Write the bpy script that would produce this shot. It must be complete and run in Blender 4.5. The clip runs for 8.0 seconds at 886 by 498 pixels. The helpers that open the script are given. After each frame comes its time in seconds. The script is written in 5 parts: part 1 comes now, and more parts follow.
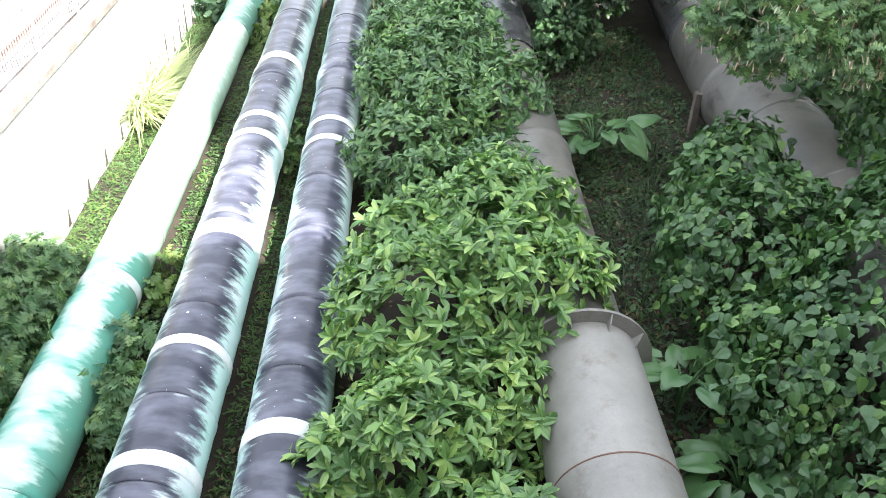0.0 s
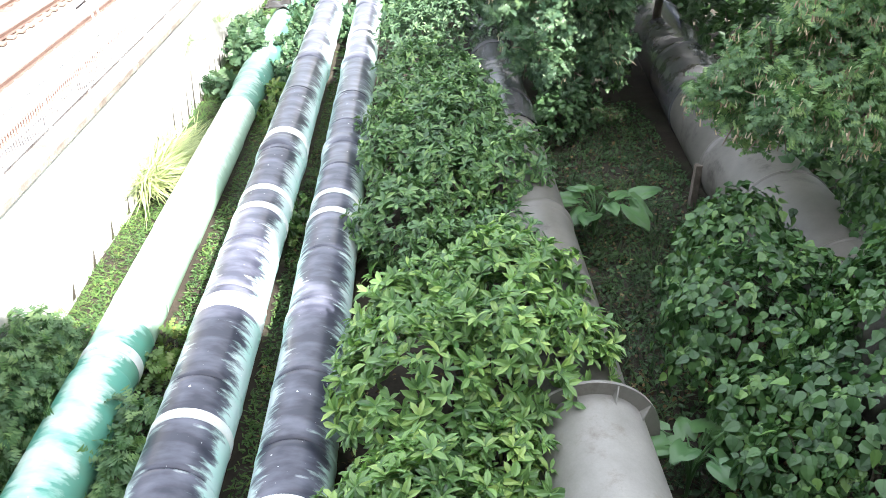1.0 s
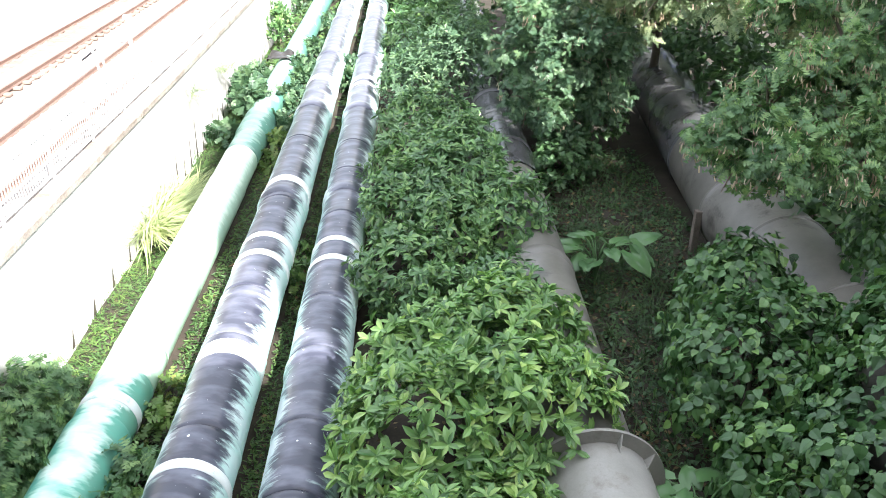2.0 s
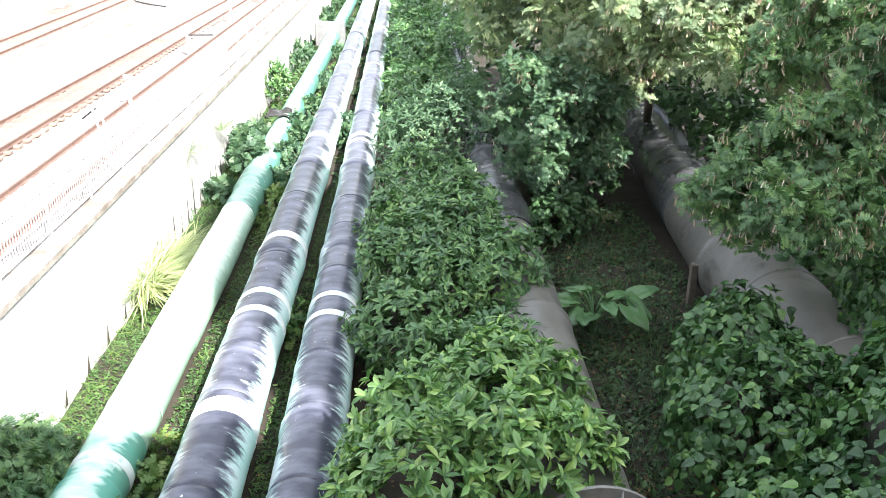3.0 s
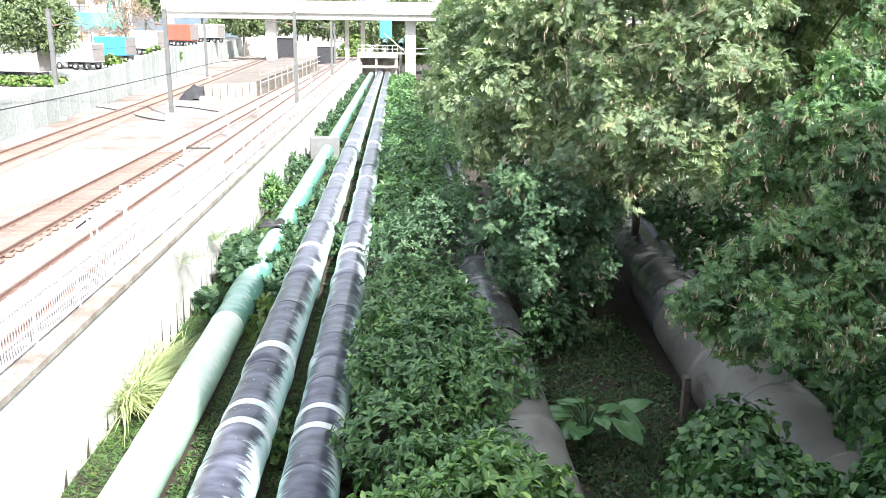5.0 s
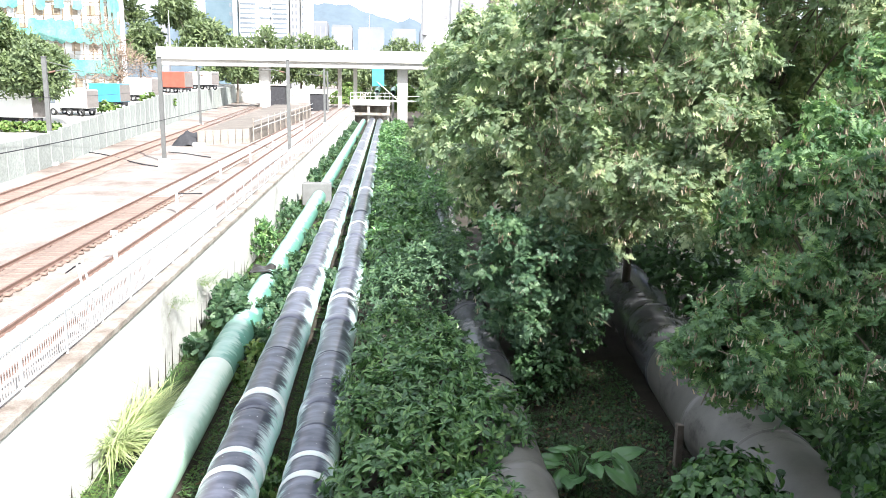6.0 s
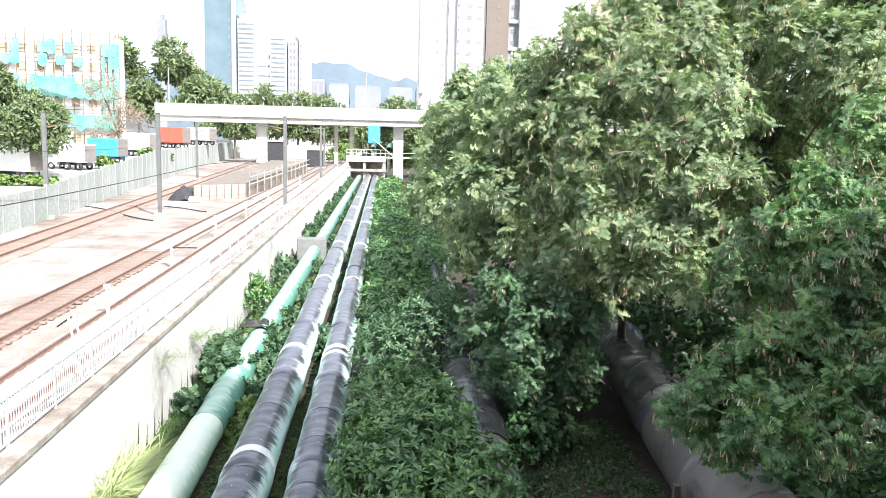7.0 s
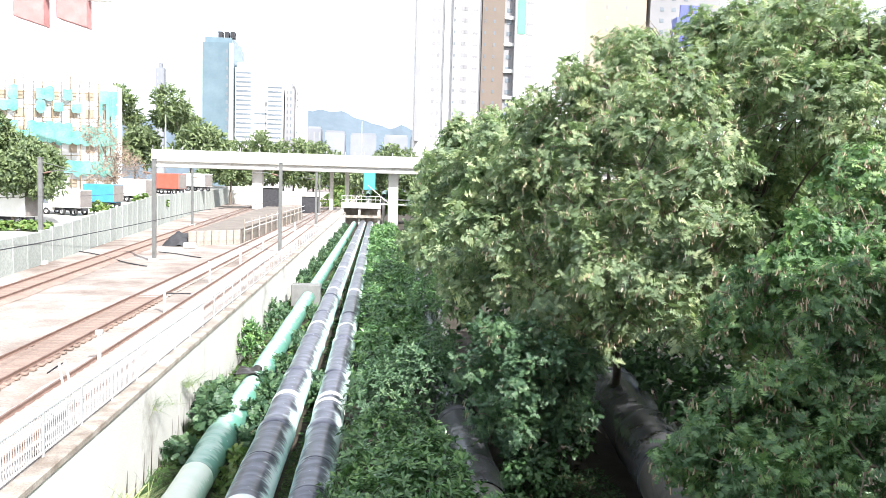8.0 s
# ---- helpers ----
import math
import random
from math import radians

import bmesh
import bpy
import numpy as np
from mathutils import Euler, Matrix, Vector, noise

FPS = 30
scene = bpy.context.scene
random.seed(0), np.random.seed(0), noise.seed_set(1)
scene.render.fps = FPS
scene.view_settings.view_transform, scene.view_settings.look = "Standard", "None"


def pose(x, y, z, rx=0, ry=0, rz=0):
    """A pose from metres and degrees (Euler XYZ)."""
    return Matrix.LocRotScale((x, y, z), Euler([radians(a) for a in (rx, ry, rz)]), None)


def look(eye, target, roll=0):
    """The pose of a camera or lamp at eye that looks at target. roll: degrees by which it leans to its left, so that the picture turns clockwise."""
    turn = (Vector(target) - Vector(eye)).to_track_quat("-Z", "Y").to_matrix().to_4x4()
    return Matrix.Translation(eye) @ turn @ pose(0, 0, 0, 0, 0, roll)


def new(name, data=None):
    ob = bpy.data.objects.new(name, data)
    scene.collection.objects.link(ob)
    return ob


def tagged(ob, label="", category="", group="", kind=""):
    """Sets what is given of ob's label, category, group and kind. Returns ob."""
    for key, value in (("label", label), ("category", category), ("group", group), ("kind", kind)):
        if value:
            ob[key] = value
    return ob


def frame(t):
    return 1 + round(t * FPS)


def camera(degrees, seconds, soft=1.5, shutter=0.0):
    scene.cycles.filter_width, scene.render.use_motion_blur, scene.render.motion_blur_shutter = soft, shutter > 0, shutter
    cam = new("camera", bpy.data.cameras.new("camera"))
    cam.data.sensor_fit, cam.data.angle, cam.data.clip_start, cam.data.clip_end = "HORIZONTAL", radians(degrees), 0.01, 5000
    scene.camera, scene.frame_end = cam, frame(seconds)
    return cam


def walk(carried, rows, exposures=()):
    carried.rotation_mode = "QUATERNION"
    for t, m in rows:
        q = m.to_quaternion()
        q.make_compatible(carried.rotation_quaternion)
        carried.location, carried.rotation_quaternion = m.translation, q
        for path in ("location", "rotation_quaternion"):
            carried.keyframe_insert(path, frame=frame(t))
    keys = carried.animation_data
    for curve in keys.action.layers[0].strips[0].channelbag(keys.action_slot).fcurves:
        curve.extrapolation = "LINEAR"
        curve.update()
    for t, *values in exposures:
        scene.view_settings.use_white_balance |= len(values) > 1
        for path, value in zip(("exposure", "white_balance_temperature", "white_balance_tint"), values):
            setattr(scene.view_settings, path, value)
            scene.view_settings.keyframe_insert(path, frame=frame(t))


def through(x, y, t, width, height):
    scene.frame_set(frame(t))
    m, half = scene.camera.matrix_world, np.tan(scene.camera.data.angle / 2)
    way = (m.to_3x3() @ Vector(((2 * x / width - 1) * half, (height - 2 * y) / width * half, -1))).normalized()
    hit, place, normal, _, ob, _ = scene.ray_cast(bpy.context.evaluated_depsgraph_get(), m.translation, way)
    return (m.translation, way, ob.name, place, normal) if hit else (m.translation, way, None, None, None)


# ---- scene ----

EYE = (0.0, 0.0, 10.1)
ROWS = [
    (0.0, 54.800, -1.042, -2.387),
    (0.5, 57.779, -0.901, -2.495),
    (1.0, 59.882, -0.642, -2.333),
    (1.5, 61.529, -0.470, -2.306),
    (3.0, 67.081, -0.205, -2.725),
    (3.5, 69.189, -0.185, -3.049),
    (4.0, 70.905, -0.829, -2.978),
    (4.5, 73.063, -0.745, -3.028),
    (6.0, 78.190, -0.983, -3.808),
    (6.5, 80.179, -1.298, -3.785),
    (7.0, 82.157, -1.413, -4.134),
    (7.5, 83.381, -1.142, -4.218),
    (8.0, 85.458, -1.608, -4.504),
]
cam = camera(57.5, 8.0, soft=0.65)
walk(cam, [(t, pose(*EYE, rx, ry, rz)) for t, rx, ry, rz in ROWS], exposures=[(0.0, 2.47, 6200, 12), (3.5, 2.05, 6100, 10.5), (5.5, 1.74, 6050, 10), (8.0, 1.54, 6100, 10.5)])

# ---- light ----
TO_SUN = Vector((0.38, -0.63, 0.68)).normalized()
sun_data = bpy.data.lights.new("sun", "SUN")
sun_data.energy, sun_data.angle, sun_data.color = 4.3, radians(0.6), (1.0, 0.95, 0.87)
sun = new("sun", sun_data)
sun.matrix_world = look(TO_SUN * 60, (0, 0, 0))
world = bpy.data.worlds.new("sky")
scene.world = world
world.use_nodes = True
sky = world.node_tree.nodes.new("ShaderNodeTexSky")
sky.sky_type, sky.sun_disc = "NISHITA", False
sky.sun_elevation = math.asin(TO_SUN.z)
sky.sun_rotation = math.atan2(TO_SUN.x, TO_SUN.y)
sky.dust_density, sky.air_density = 4.0, 1.0
background = world.node_tree.nodes["Background"]
background.inputs["Strength"].default_value = 0.14
haze = world.node_tree.nodes.new("ShaderNodeMix")
haze.data_type = "RGBA"
haze.inputs[0].default_value = 0.7
haze.inputs[7].default_value = (4.5, 4.6, 4.6, 1)
world.node_tree.links.new(sky.outputs[0], haze.inputs[6])
world.node_tree.links.new(haze.outputs[2], background.inputs["Color"])

# ---- materials ----

def shader(name):
    m = bpy.data.materials.new(name)
    m.use_nodes = True
    tree = m.node_tree
    return m, tree, tree.nodes["Principled BSDF"]


def node(tree, kind, **values):
    n = tree.nodes.new(kind)
    for key, value in values.items():
        n.inputs[key.replace("_", " ")].default_value = value
    return n


def ramp(tree, source, stops):
    n = tree.nodes.new("ShaderNodeValToRGB")
    els = n.color_ramp.elements
    while len(els) < len(stops):
        els.new(0.5)
    for e, (at, c) in zip(els, stops):
        e.position = at
        e.color = (*c, 1) if len(c) == 3 else c
    tree.links.new(source, n.inputs[0])
    return n.outputs[0]


def mix(tree, factor, a, b, blend="MIX"):
    n = tree.nodes.new("ShaderNodeMix")
    n.data_type, n.blend_type = "RGBA", blend
    for socket, value in ((n.inputs[0], factor), (n.inputs[6], a), (n.inputs[7], b)):
        if isinstance(value, (int, float)):
            socket.default_value = value
        elif isinstance(value, tuple):
            socket.default_value = (*value, 1)
        else:
            tree.links.new(value, socket)
    return n.outputs[2]


def calc(tree, op, a, b=0.0, c=0.0):
    n = tree.nodes.new("ShaderNodeMath")
    n.operation = op
    for socket, value in zip(n.inputs, (a, b, c)):
        if isinstance(value, (int, float)):
            socket.default_value = value
        else:
            tree.links.new(value, socket)
    return n.outputs[0]


def bump(tree, bsdf, height, strength, distance=0.02):
    n = node(tree, "ShaderNodeBump", Strength=strength, Distance=distance)
    tree.links.new(height, n.inputs["Height"])
    tree.links.new(n.outputs[0], bsdf.inputs["Normal"])


def plain(name, a, b, rough=0.7, scale=3.0, fine=40.0, relief=0.2, metal=0.0, stain=None, spread=0.25, grain=0.25):
    """Two tones in large soft patches, grain on top, optional stains."""
    m, tree, bsdf = shader(name)
    where = tree.nodes.new("ShaderNodeTexCoord").outputs["Object"]
    big = node(tree, "ShaderNodeTexNoise", Scale=scale, Detail=6.0, Roughness=0.65)
    small = node(tree, "ShaderNodeTexNoise", Scale=fine, Detail=4.0)
    tree.links.new(where, big.inputs["Vector"])
    tree.links.new(where, small.inputs["Vector"])
    colour = ramp(tree, big.outputs[0], [(0.5 - spread, a), (0.5 + spread, b)])
    speckle = ramp(tree, small.outputs[0], [(0.3, (1 - grain,) * 3), (0.7, (1 + 0.4 * grain,) * 3)])
    colour = mix(tree, 1.0, colour, speckle, "MULTIPLY")
    if stain:
        spots = node(tree, "ShaderNodeTexNoise", Scale=scale * 0.6, Detail=8.0, Roughness=0.75)
        tree.links.new(where, spots.inputs["Vector"])
        colour = mix(tree, ramp(tree, spots.outputs[0], [(0.55, (0, 0, 0)), (0.68, (1, 1, 1))]), colour, stain)
    info = tree.nodes.new("ShaderNodeObjectInfo")
    vary = ramp(tree, info.outputs["Random"], [(0.0, (0.88, 0.88, 0.88)), (1.0, (1.08, 1.08, 1.08))])
    colour = mix(tree, 1.0, colour, vary, "MULTIPLY")
    tree.links.new(colour, bsdf.inputs["Base Color"])
    bsdf.inputs["Roughness"].default_value = rough
    bsdf.inputs["Metallic"].default_value = metal
    bump(tree, bsdf, small.outputs[0], relief, 0.01)
    return m


def leafy(name, dark, light, rough=0.45, through=0.25, yellow=None):
    """Leaves: every leaf its own tone, light shining through."""
    m, tree, bsdf = shader(name)
    isle = tree.nodes.new("ShaderNodeNewGeometry").outputs["Random Per Island"]
    stops = [(0.0, dark), (0.75, light), (1.0, yellow or light)]
    colour = ramp(tree, isle, stops)
    where = tree.nodes.new("ShaderNodeTexCoord").outputs["Object"]
    patch = node(tree, "ShaderNodeTexNoise", Scale=0.9, Detail=3.0)
    tree.links.new(where, patch.inputs["Vector"])
    tone = ramp(tree, patch.outputs[0], [(0.3, (0.7, 0.75, 0.75)), (0.7, (1.25, 1.2, 1.0))])
    colour = mix(tree, 1.0, colour, tone, "MULTIPLY")
    tree.links.new(colour, bsdf.inputs["Base Color"])
    bsdf.inputs["Roughness"].default_value = rough
    bsdf.inputs["Specular IOR Level"].default_value = 0.5
    lucent = tree.nodes.new("ShaderNodeBsdfTranslucent")
    bright = mix(tree, 1.0, colour, (1.08, 1.22, 0.82), "MULTIPLY")
    tree.links.new(bright, lucent.inputs["Color"])
    both = tree.nodes.new("ShaderNodeMixShader")
    both.inputs[0].default_value = through
    tree.links.new(bsdf.outputs[0], both.inputs[1])
    tree.links.new(lucent.outputs[0], both.inputs[2])
    tree.links.new(both.outputs[0], tree.nodes["Material Output"].inputs["Surface"])
    return m


def pipe_paint(name, top, side, half, ragged, rim, rough=0.3, second=None, sway=1.0):
    """Paint worn in ragged strokes round the pipe: one tone on the crown, another down the flanks."""
    m, tree, bsdf = shader(name)
    where = tree.nodes.new("ShaderNodeTexCoord").outputs["Object"]
    parts = tree.nodes.new("ShaderNodeSeparateXYZ")
    tree.links.new(where, parts.inputs[0])
    angle = calc(tree, "ARCTAN2", parts.outputs[0], parts.outputs[2])
    spread = calc(tree, "ABSOLUTE", angle)
    strokes = tree.nodes.new("ShaderNodeCombineXYZ")
    tree.links.new(calc(tree, "MULTIPLY", angle, 1.1), strokes.inputs[0])
    tree.links.new(calc(tree, "MULTIPLY", parts.outputs[1], 6.5), strokes.inputs[1])
    streak = node(tree, "ShaderNodeTexNoise", Scale=1.3, Detail=7.0, Roughness=0.62)
    tree.links.new(strokes.outputs[0], streak.inputs["Vector"])
    sweeps = tree.nodes.new("ShaderNodeCombineXYZ")
    tree.links.new(calc(tree, "MULTIPLY", angle, 0.5), sweeps.inputs[0])
    tree.links.new(calc(tree, "MULTIPLY", parts.outputs[1], 1.7), sweeps.inputs[1])
    broad = node(tree, "ShaderNodeTexNoise", Scale=1.0, Detail=3.0)
    tree.links.new(sweeps.outputs[0], broad.inputs["Vector"])
    edge = calc(tree, "ADD", calc(tree, "MULTIPLY_ADD", streak.outputs[0], ragged, half - ragged / 2),
                calc(tree, "MULTIPLY_ADD", broad.outputs[0], sway, -sway / 2))
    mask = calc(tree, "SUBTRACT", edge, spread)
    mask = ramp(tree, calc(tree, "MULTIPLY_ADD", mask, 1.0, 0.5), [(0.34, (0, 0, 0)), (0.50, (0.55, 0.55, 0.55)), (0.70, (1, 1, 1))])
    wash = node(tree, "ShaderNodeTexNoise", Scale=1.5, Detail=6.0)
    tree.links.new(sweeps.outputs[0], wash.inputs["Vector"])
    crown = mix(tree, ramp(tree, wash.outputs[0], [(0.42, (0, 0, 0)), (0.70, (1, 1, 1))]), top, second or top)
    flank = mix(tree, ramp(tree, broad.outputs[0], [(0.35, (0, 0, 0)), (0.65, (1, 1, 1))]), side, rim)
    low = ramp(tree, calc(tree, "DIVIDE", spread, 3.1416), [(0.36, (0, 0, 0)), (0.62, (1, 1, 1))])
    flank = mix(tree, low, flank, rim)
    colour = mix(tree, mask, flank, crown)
    spots = node(tree, "ShaderNodeTexNoise", Scale=9.0, Detail=2.0)
    tree.links.new(where, spots.inputs["Vector"])
    colour = mix(tree, ramp(tree, spots.outputs[0], [(0.735, (0, 0, 0)), (0.75, (0.8, 0.8, 0.8))]), colour, (0.75, 0.77, 0.74))
    tree.links.new(colour, bsdf.inputs["Base Color"])
    bsdf.inputs["Roughness"].default_value = rough
    bump(tree, bsdf, streak.outputs[0], 0.12, 0.01)
    return m


# Pale stretch of the green pipe: sunlight is put into the paint.
SUNLIT_PIPE = pipe_paint("sunlit_pale_green_pipe_paint", (0.66, 0.72, 0.64), (0.40, 0.56, 0.46), 1.05, 0.9, (0.30, 0.42, 0.32), 0.40, (0.58, 0.68, 0.58), 0.5)
# Crown tones hold grey wear plus a bluish sky sheen put into the colour.
BLACK_PIPE = pipe_paint("worn_black_pipe_coating", (0.036, 0.038, 0.058), (0.58, 0.65, 0.65), 0.88, 1.9, (0.44, 0.66, 0.60), 0.30, (0.15, 0.155, 0.20), 1.35)
# Whitish crown over darker green flanks, in ragged strokes.
GREEN_PIPE = pipe_paint("pale_crown_green_pipe_paint", (0.60, 0.74, 0.67), (0.10, 0.36, 0.28), 0.62, 1.3, (0.13, 0.30, 0.22), 0.34, (0.22, 0.50, 0.40), 1.7)
# Teal copy for the far stretch, with shade put into its tone.
TEAL_PIPE = pipe_paint("shaded_teal_pipe_paint", (0.36, 0.50, 0.44), (0.10, 0.27, 0.21), 0.6, 1.6, (0.10, 0.22, 0.17), 0.40, (0.20, 0.38, 0.31), 1.9)
GREY_PIPE = plain("grey_pipe_paint", (0.20, 0.195, 0.175), (0.29, 0.28, 0.255), 0.42, 1.6, 30, 0.08, 0.0, (0.16, 0.14, 0.12), grain=0.06)
BAND_WHITE = plain("white_band_tape", (0.68, 0.72, 0.70), (0.78, 0.80, 0.78), 0.45, 5, 40, 0.08, 0.0, (0.35, 0.58, 0.52), grain=0.04)
RUST = plain("rusty_weld", (0.13, 0.07, 0.05), (0.24, 0.15, 0.11), 0.8, 6, 50, 0.4)
CONCRETE = plain("weathered_concrete", (0.42, 0.40, 0.37), (0.60, 0.58, 0.54), 0.85, 0.5, 25, 0.25, 0.0, (0.30, 0.28, 0.25))
# Render of the unseen shading building, kept dark so it bounces little light.
FACADE = plain("grey_brown_render", (0.13, 0.115, 0.10), (0.20, 0.18, 0.16), 0.8, 0.3, 12, 0.15)
CONCRETE_PALE = plain("pale_concrete", (0.50, 0.49, 0.465), (0.66, 0.65, 0.62), 0.8, 0.3, 20, 0.15, 0.0, (0.30, 0.285, 0.26))
COPING = plain("stained_coping", (0.17, 0.135, 0.11), (0.42, 0.385, 0.34), 0.85, 0.8, 20, 0.3, 0.0, (0.15, 0.115, 0.09), 0.16)
SOIL = plain("leaf_mould_soil", (0.022, 0.017, 0.012), (0.060, 0.048, 0.034), 0.95, 0.8, 18, 0.6, 0.0, (0.035, 0.055, 0.02))
BALLAST = plain("pale_track_ballast", (0.14, 0.105, 0.085), (0.38, 0.34, 0.31), 0.9, 0.16, 9, 0.7, 0.0, (0.19, 0.14, 0.11), 0.14)
RAIL_STEEL = plain("rusty_rail", (0.13, 0.075, 0.058), (0.22, 0.14, 0.11), 0.6, 2, 30, 0.2)
SLEEPER = plain("concrete_sleeper", (0.22, 0.16, 0.125), (0.36, 0.28, 0.235), 0.9, 3, 25, 0.3)
PALE_BED = plain("pale_clean_ballast", (0.25, 0.215, 0.19), (0.42, 0.385, 0.36), 0.9, 0.6, 9, 0.7)
TRACKBED = plain("rust_stained_trackbed", (0.16, 0.105, 0.08), (0.33, 0.255, 0.215), 0.95, 0.35, 10, 0.8)
GALVANISED = plain("galvanised_steel", (0.42, 0.43, 0.44), (0.56, 0.57, 0.58), 0.5, 4, 40, 0.05, 0.1)
MAST_STEEL = plain("mast_steel", (0.11, 0.113, 0.11), (0.18, 0.183, 0.18), 0.55, 2, 30, 0.05, 0.2)
WHITE_PAINT = plain("white_paint", (0.74, 0.74, 0.72), (0.82, 0.82, 0.80), 0.5, 2, 30, 0.03, grain=0.04)
BARRIER = plain("grey_green_barrier_panel", (0.24, 0.265, 0.25), (0.40, 0.425, 0.40), 0.8, 0.25, 6, 0.15, 0.0, (0.17, 0.19, 0.16))
RUBBER = plain("black_rubber", (0.02, 0.02, 0.02), (0.04, 0.04, 0.04), 0.8, 5, 40, 0.1)
DARK = plain("dark_void", (0.02, 0.02, 0.025), (0.05, 0.05, 0.055), 0.8, 2, 20, 0.1)
BARK = plain("grey_brown_bark", (0.09, 0.07, 0.055), (0.20, 0.17, 0.14), 0.9, 4, 30, 0.6)
TWIG = plain("pale_twig", (0.16, 0.12, 0.09), (0.26, 0.21, 0.16), 0.9, 6, 30, 0.4)
GLASS_BLUE = plain("blue_curtain_glass", (0.085, 0.135, 0.165), (0.155, 0.215, 0.255), 0.15, 0.08, 1, 0.0, grain=0.03)
WINDOW = plain("window_glass", (0.10, 0.12, 0.14), (0.20, 0.23, 0.26), 0.2, 0.5, 5, 0.0, grain=0.05)
TOWER_WHITE = plain("tower_white_render", (0.66, 0.67, 0.67), (0.74, 0.75, 0.75), 0.7, 0.05, 1, 0.0, grain=0)
TOWER_TAN = plain("tower_tan_render", (0.145, 0.115, 0.095), (0.18, 0.145, 0.12), 0.7, 0.05, 1, 0.0, grain=0)
TOWER_GREY = plain("tower_grey_render", (0.20, 0.20, 0.21), (0.27, 0.27, 0.28), 0.7, 0.05, 1, 0.0, grain=0)
TOWER_CREAM = plain("tower_cream_render", (0.30, 0.25, 0.19), (0.36, 0.30, 0.23), 0.7, 0.05, 1, 0.0, grain=0.0)
TOWER_GREEN = plain("tower_green_panel", (0.10, 0.30, 0.20), (0.14, 0.34, 0.24), 0.7, 0.1, 1, 0.0, grain=0)
NETTING = plain("green_scaffold_netting", (0.05, 0.26, 0.21), (0.24, 0.44, 0.39), 0.8, 0.35, 3, 0.1)
BAMBOO = plain("bamboo_pole", (0.16, 0.11, 0.06), (0.24, 0.18, 0.10), 0.7, 2, 20, 0.1)
RED = plain("faded_red_paint", (0.36, 0.14, 0.135), (0.50, 0.27, 0.26), 0.6, 0.6, 10, 0.05)
PURPLE = plain("violet_blue_cladding", (0.07, 0.085, 0.30), (0.10, 0.12, 0.35), 0.5, 0.3, 5, 0.02, grain=0.03)
BLUE = plain("blue_container_paint", (0.045, 0.24, 0.40), (0.08, 0.31, 0.47), 0.5, 0.8, 10, 0.03, grain=0.05)
ORANGE = plain("orange_container_paint", (0.44, 0.085, 0.055), (0.52, 0.13, 0.085), 0.5, 0.8, 10, 0.03, grain=0.05)
# Hill and distant blocks have the air's blue-grey haze mixed into their colours.
HILL = plain("haze_tinted_hill", (0.085, 0.115, 0.145), (0.105, 0.135, 0.165), 0.95, 0.004, 0.05, 0.0, grain=0.1)
DISTANT = plain("haze_tinted_block", (0.18, 0.195, 0.22), (0.24, 0.25, 0.28), 0.9, 0.05, 1, 0.0, grain=0)
PLASTIC_DARK = plain("black_plastic_sheet", (0.015, 0.013, 0.012), (0.05, 0.045, 0.04), 0.35, 5, 30, 0.3)

LEAF_HEDGE = leafy("glossy_shrub_leaf", (0.070, 0.160, 0.056), (0.215, 0.370, 0.125), 0.28, 0.25, (0.36, 0.50, 0.17))
# Darker copy of the shrub leaf, with the shade farther along put into it.
LEAF_MID = leafy("shaded_shrub_leaf", (0.050, 0.120, 0.050), (0.145, 0.270, 0.108), 0.30, 0.22, (0.22, 0.34, 0.13))
LEAF_VINE = leafy("vine_leaf", (0.030, 0.080, 0.030), (0.072, 0.155, 0.055), 0.42, 0.22, (0.14, 0.25, 0.075))
LEAF_ALOCASIA = leafy("elephant_ear_leaf", (0.052, 0.130, 0.055), (0.110, 0.215, 0.090), 0.28, 0.25)
LEAF_FEATHER = leafy("feathery_leaf", (0.130, 0.192, 0.114), (0.268, 0.335, 0.205), 0.6, 0.42, (0.38, 0.42, 0.265))
LEAF_FRESH = leafy("fresh_feathery_leaf", (0.058, 0.128, 0.060), (0.155, 0.262, 0.122), 0.52, 0.36, (0.25, 0.365, 0.16))
# Deep green for low tree, dome and weeds; their shade is put into it.
LEAF_DEEP = leafy("shaded_deep_green_leaf", (0.036, 0.085, 0.048), (0.095, 0.170, 0.095), 0.5, 0.28, (0.14, 0.22, 0.12))
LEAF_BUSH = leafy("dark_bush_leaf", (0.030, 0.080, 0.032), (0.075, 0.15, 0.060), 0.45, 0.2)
LEAF_GROUND = leafy("ground_cover_leaf", (0.034, 0.082, 0.022), (0.085, 0.165, 0.048), 0.6, 0.2, (0.12, 0.18, 0.05))
LEAF_WEED = leafy("weed_leaf", (0.075, 0.14, 0.035), (0.17, 0.26, 0.075), 0.6, 0.25, (0.20, 0.21, 0.07))
# Blades darkened so that their colour carries the deep tree shade.
LEAF_GRASS = leafy("shaded_grass_blade", (0.020, 0.046, 0.018), (0.062, 0.112, 0.044), 0.65, 0.2)
LEAF_STRAW = leafy("yellow_grass_blade", (0.27, 0.33, 0.17), (0.45, 0.50, 0.30), 0.6, 0.3)
# Far leaves are lightened, the veil of haze being put into their colour.
LEAF_FAR = leafy("far_leaf", (0.090, 0.125, 0.070), (0.195, 0.250, 0.130), 0.6, 0.3)
LITTER = leafy("fallen_leaf", (0.06, 0.04, 0.02), (0.17, 0.12, 0.06), 0.8, 0.05, (0.26, 0.22, 0.12))
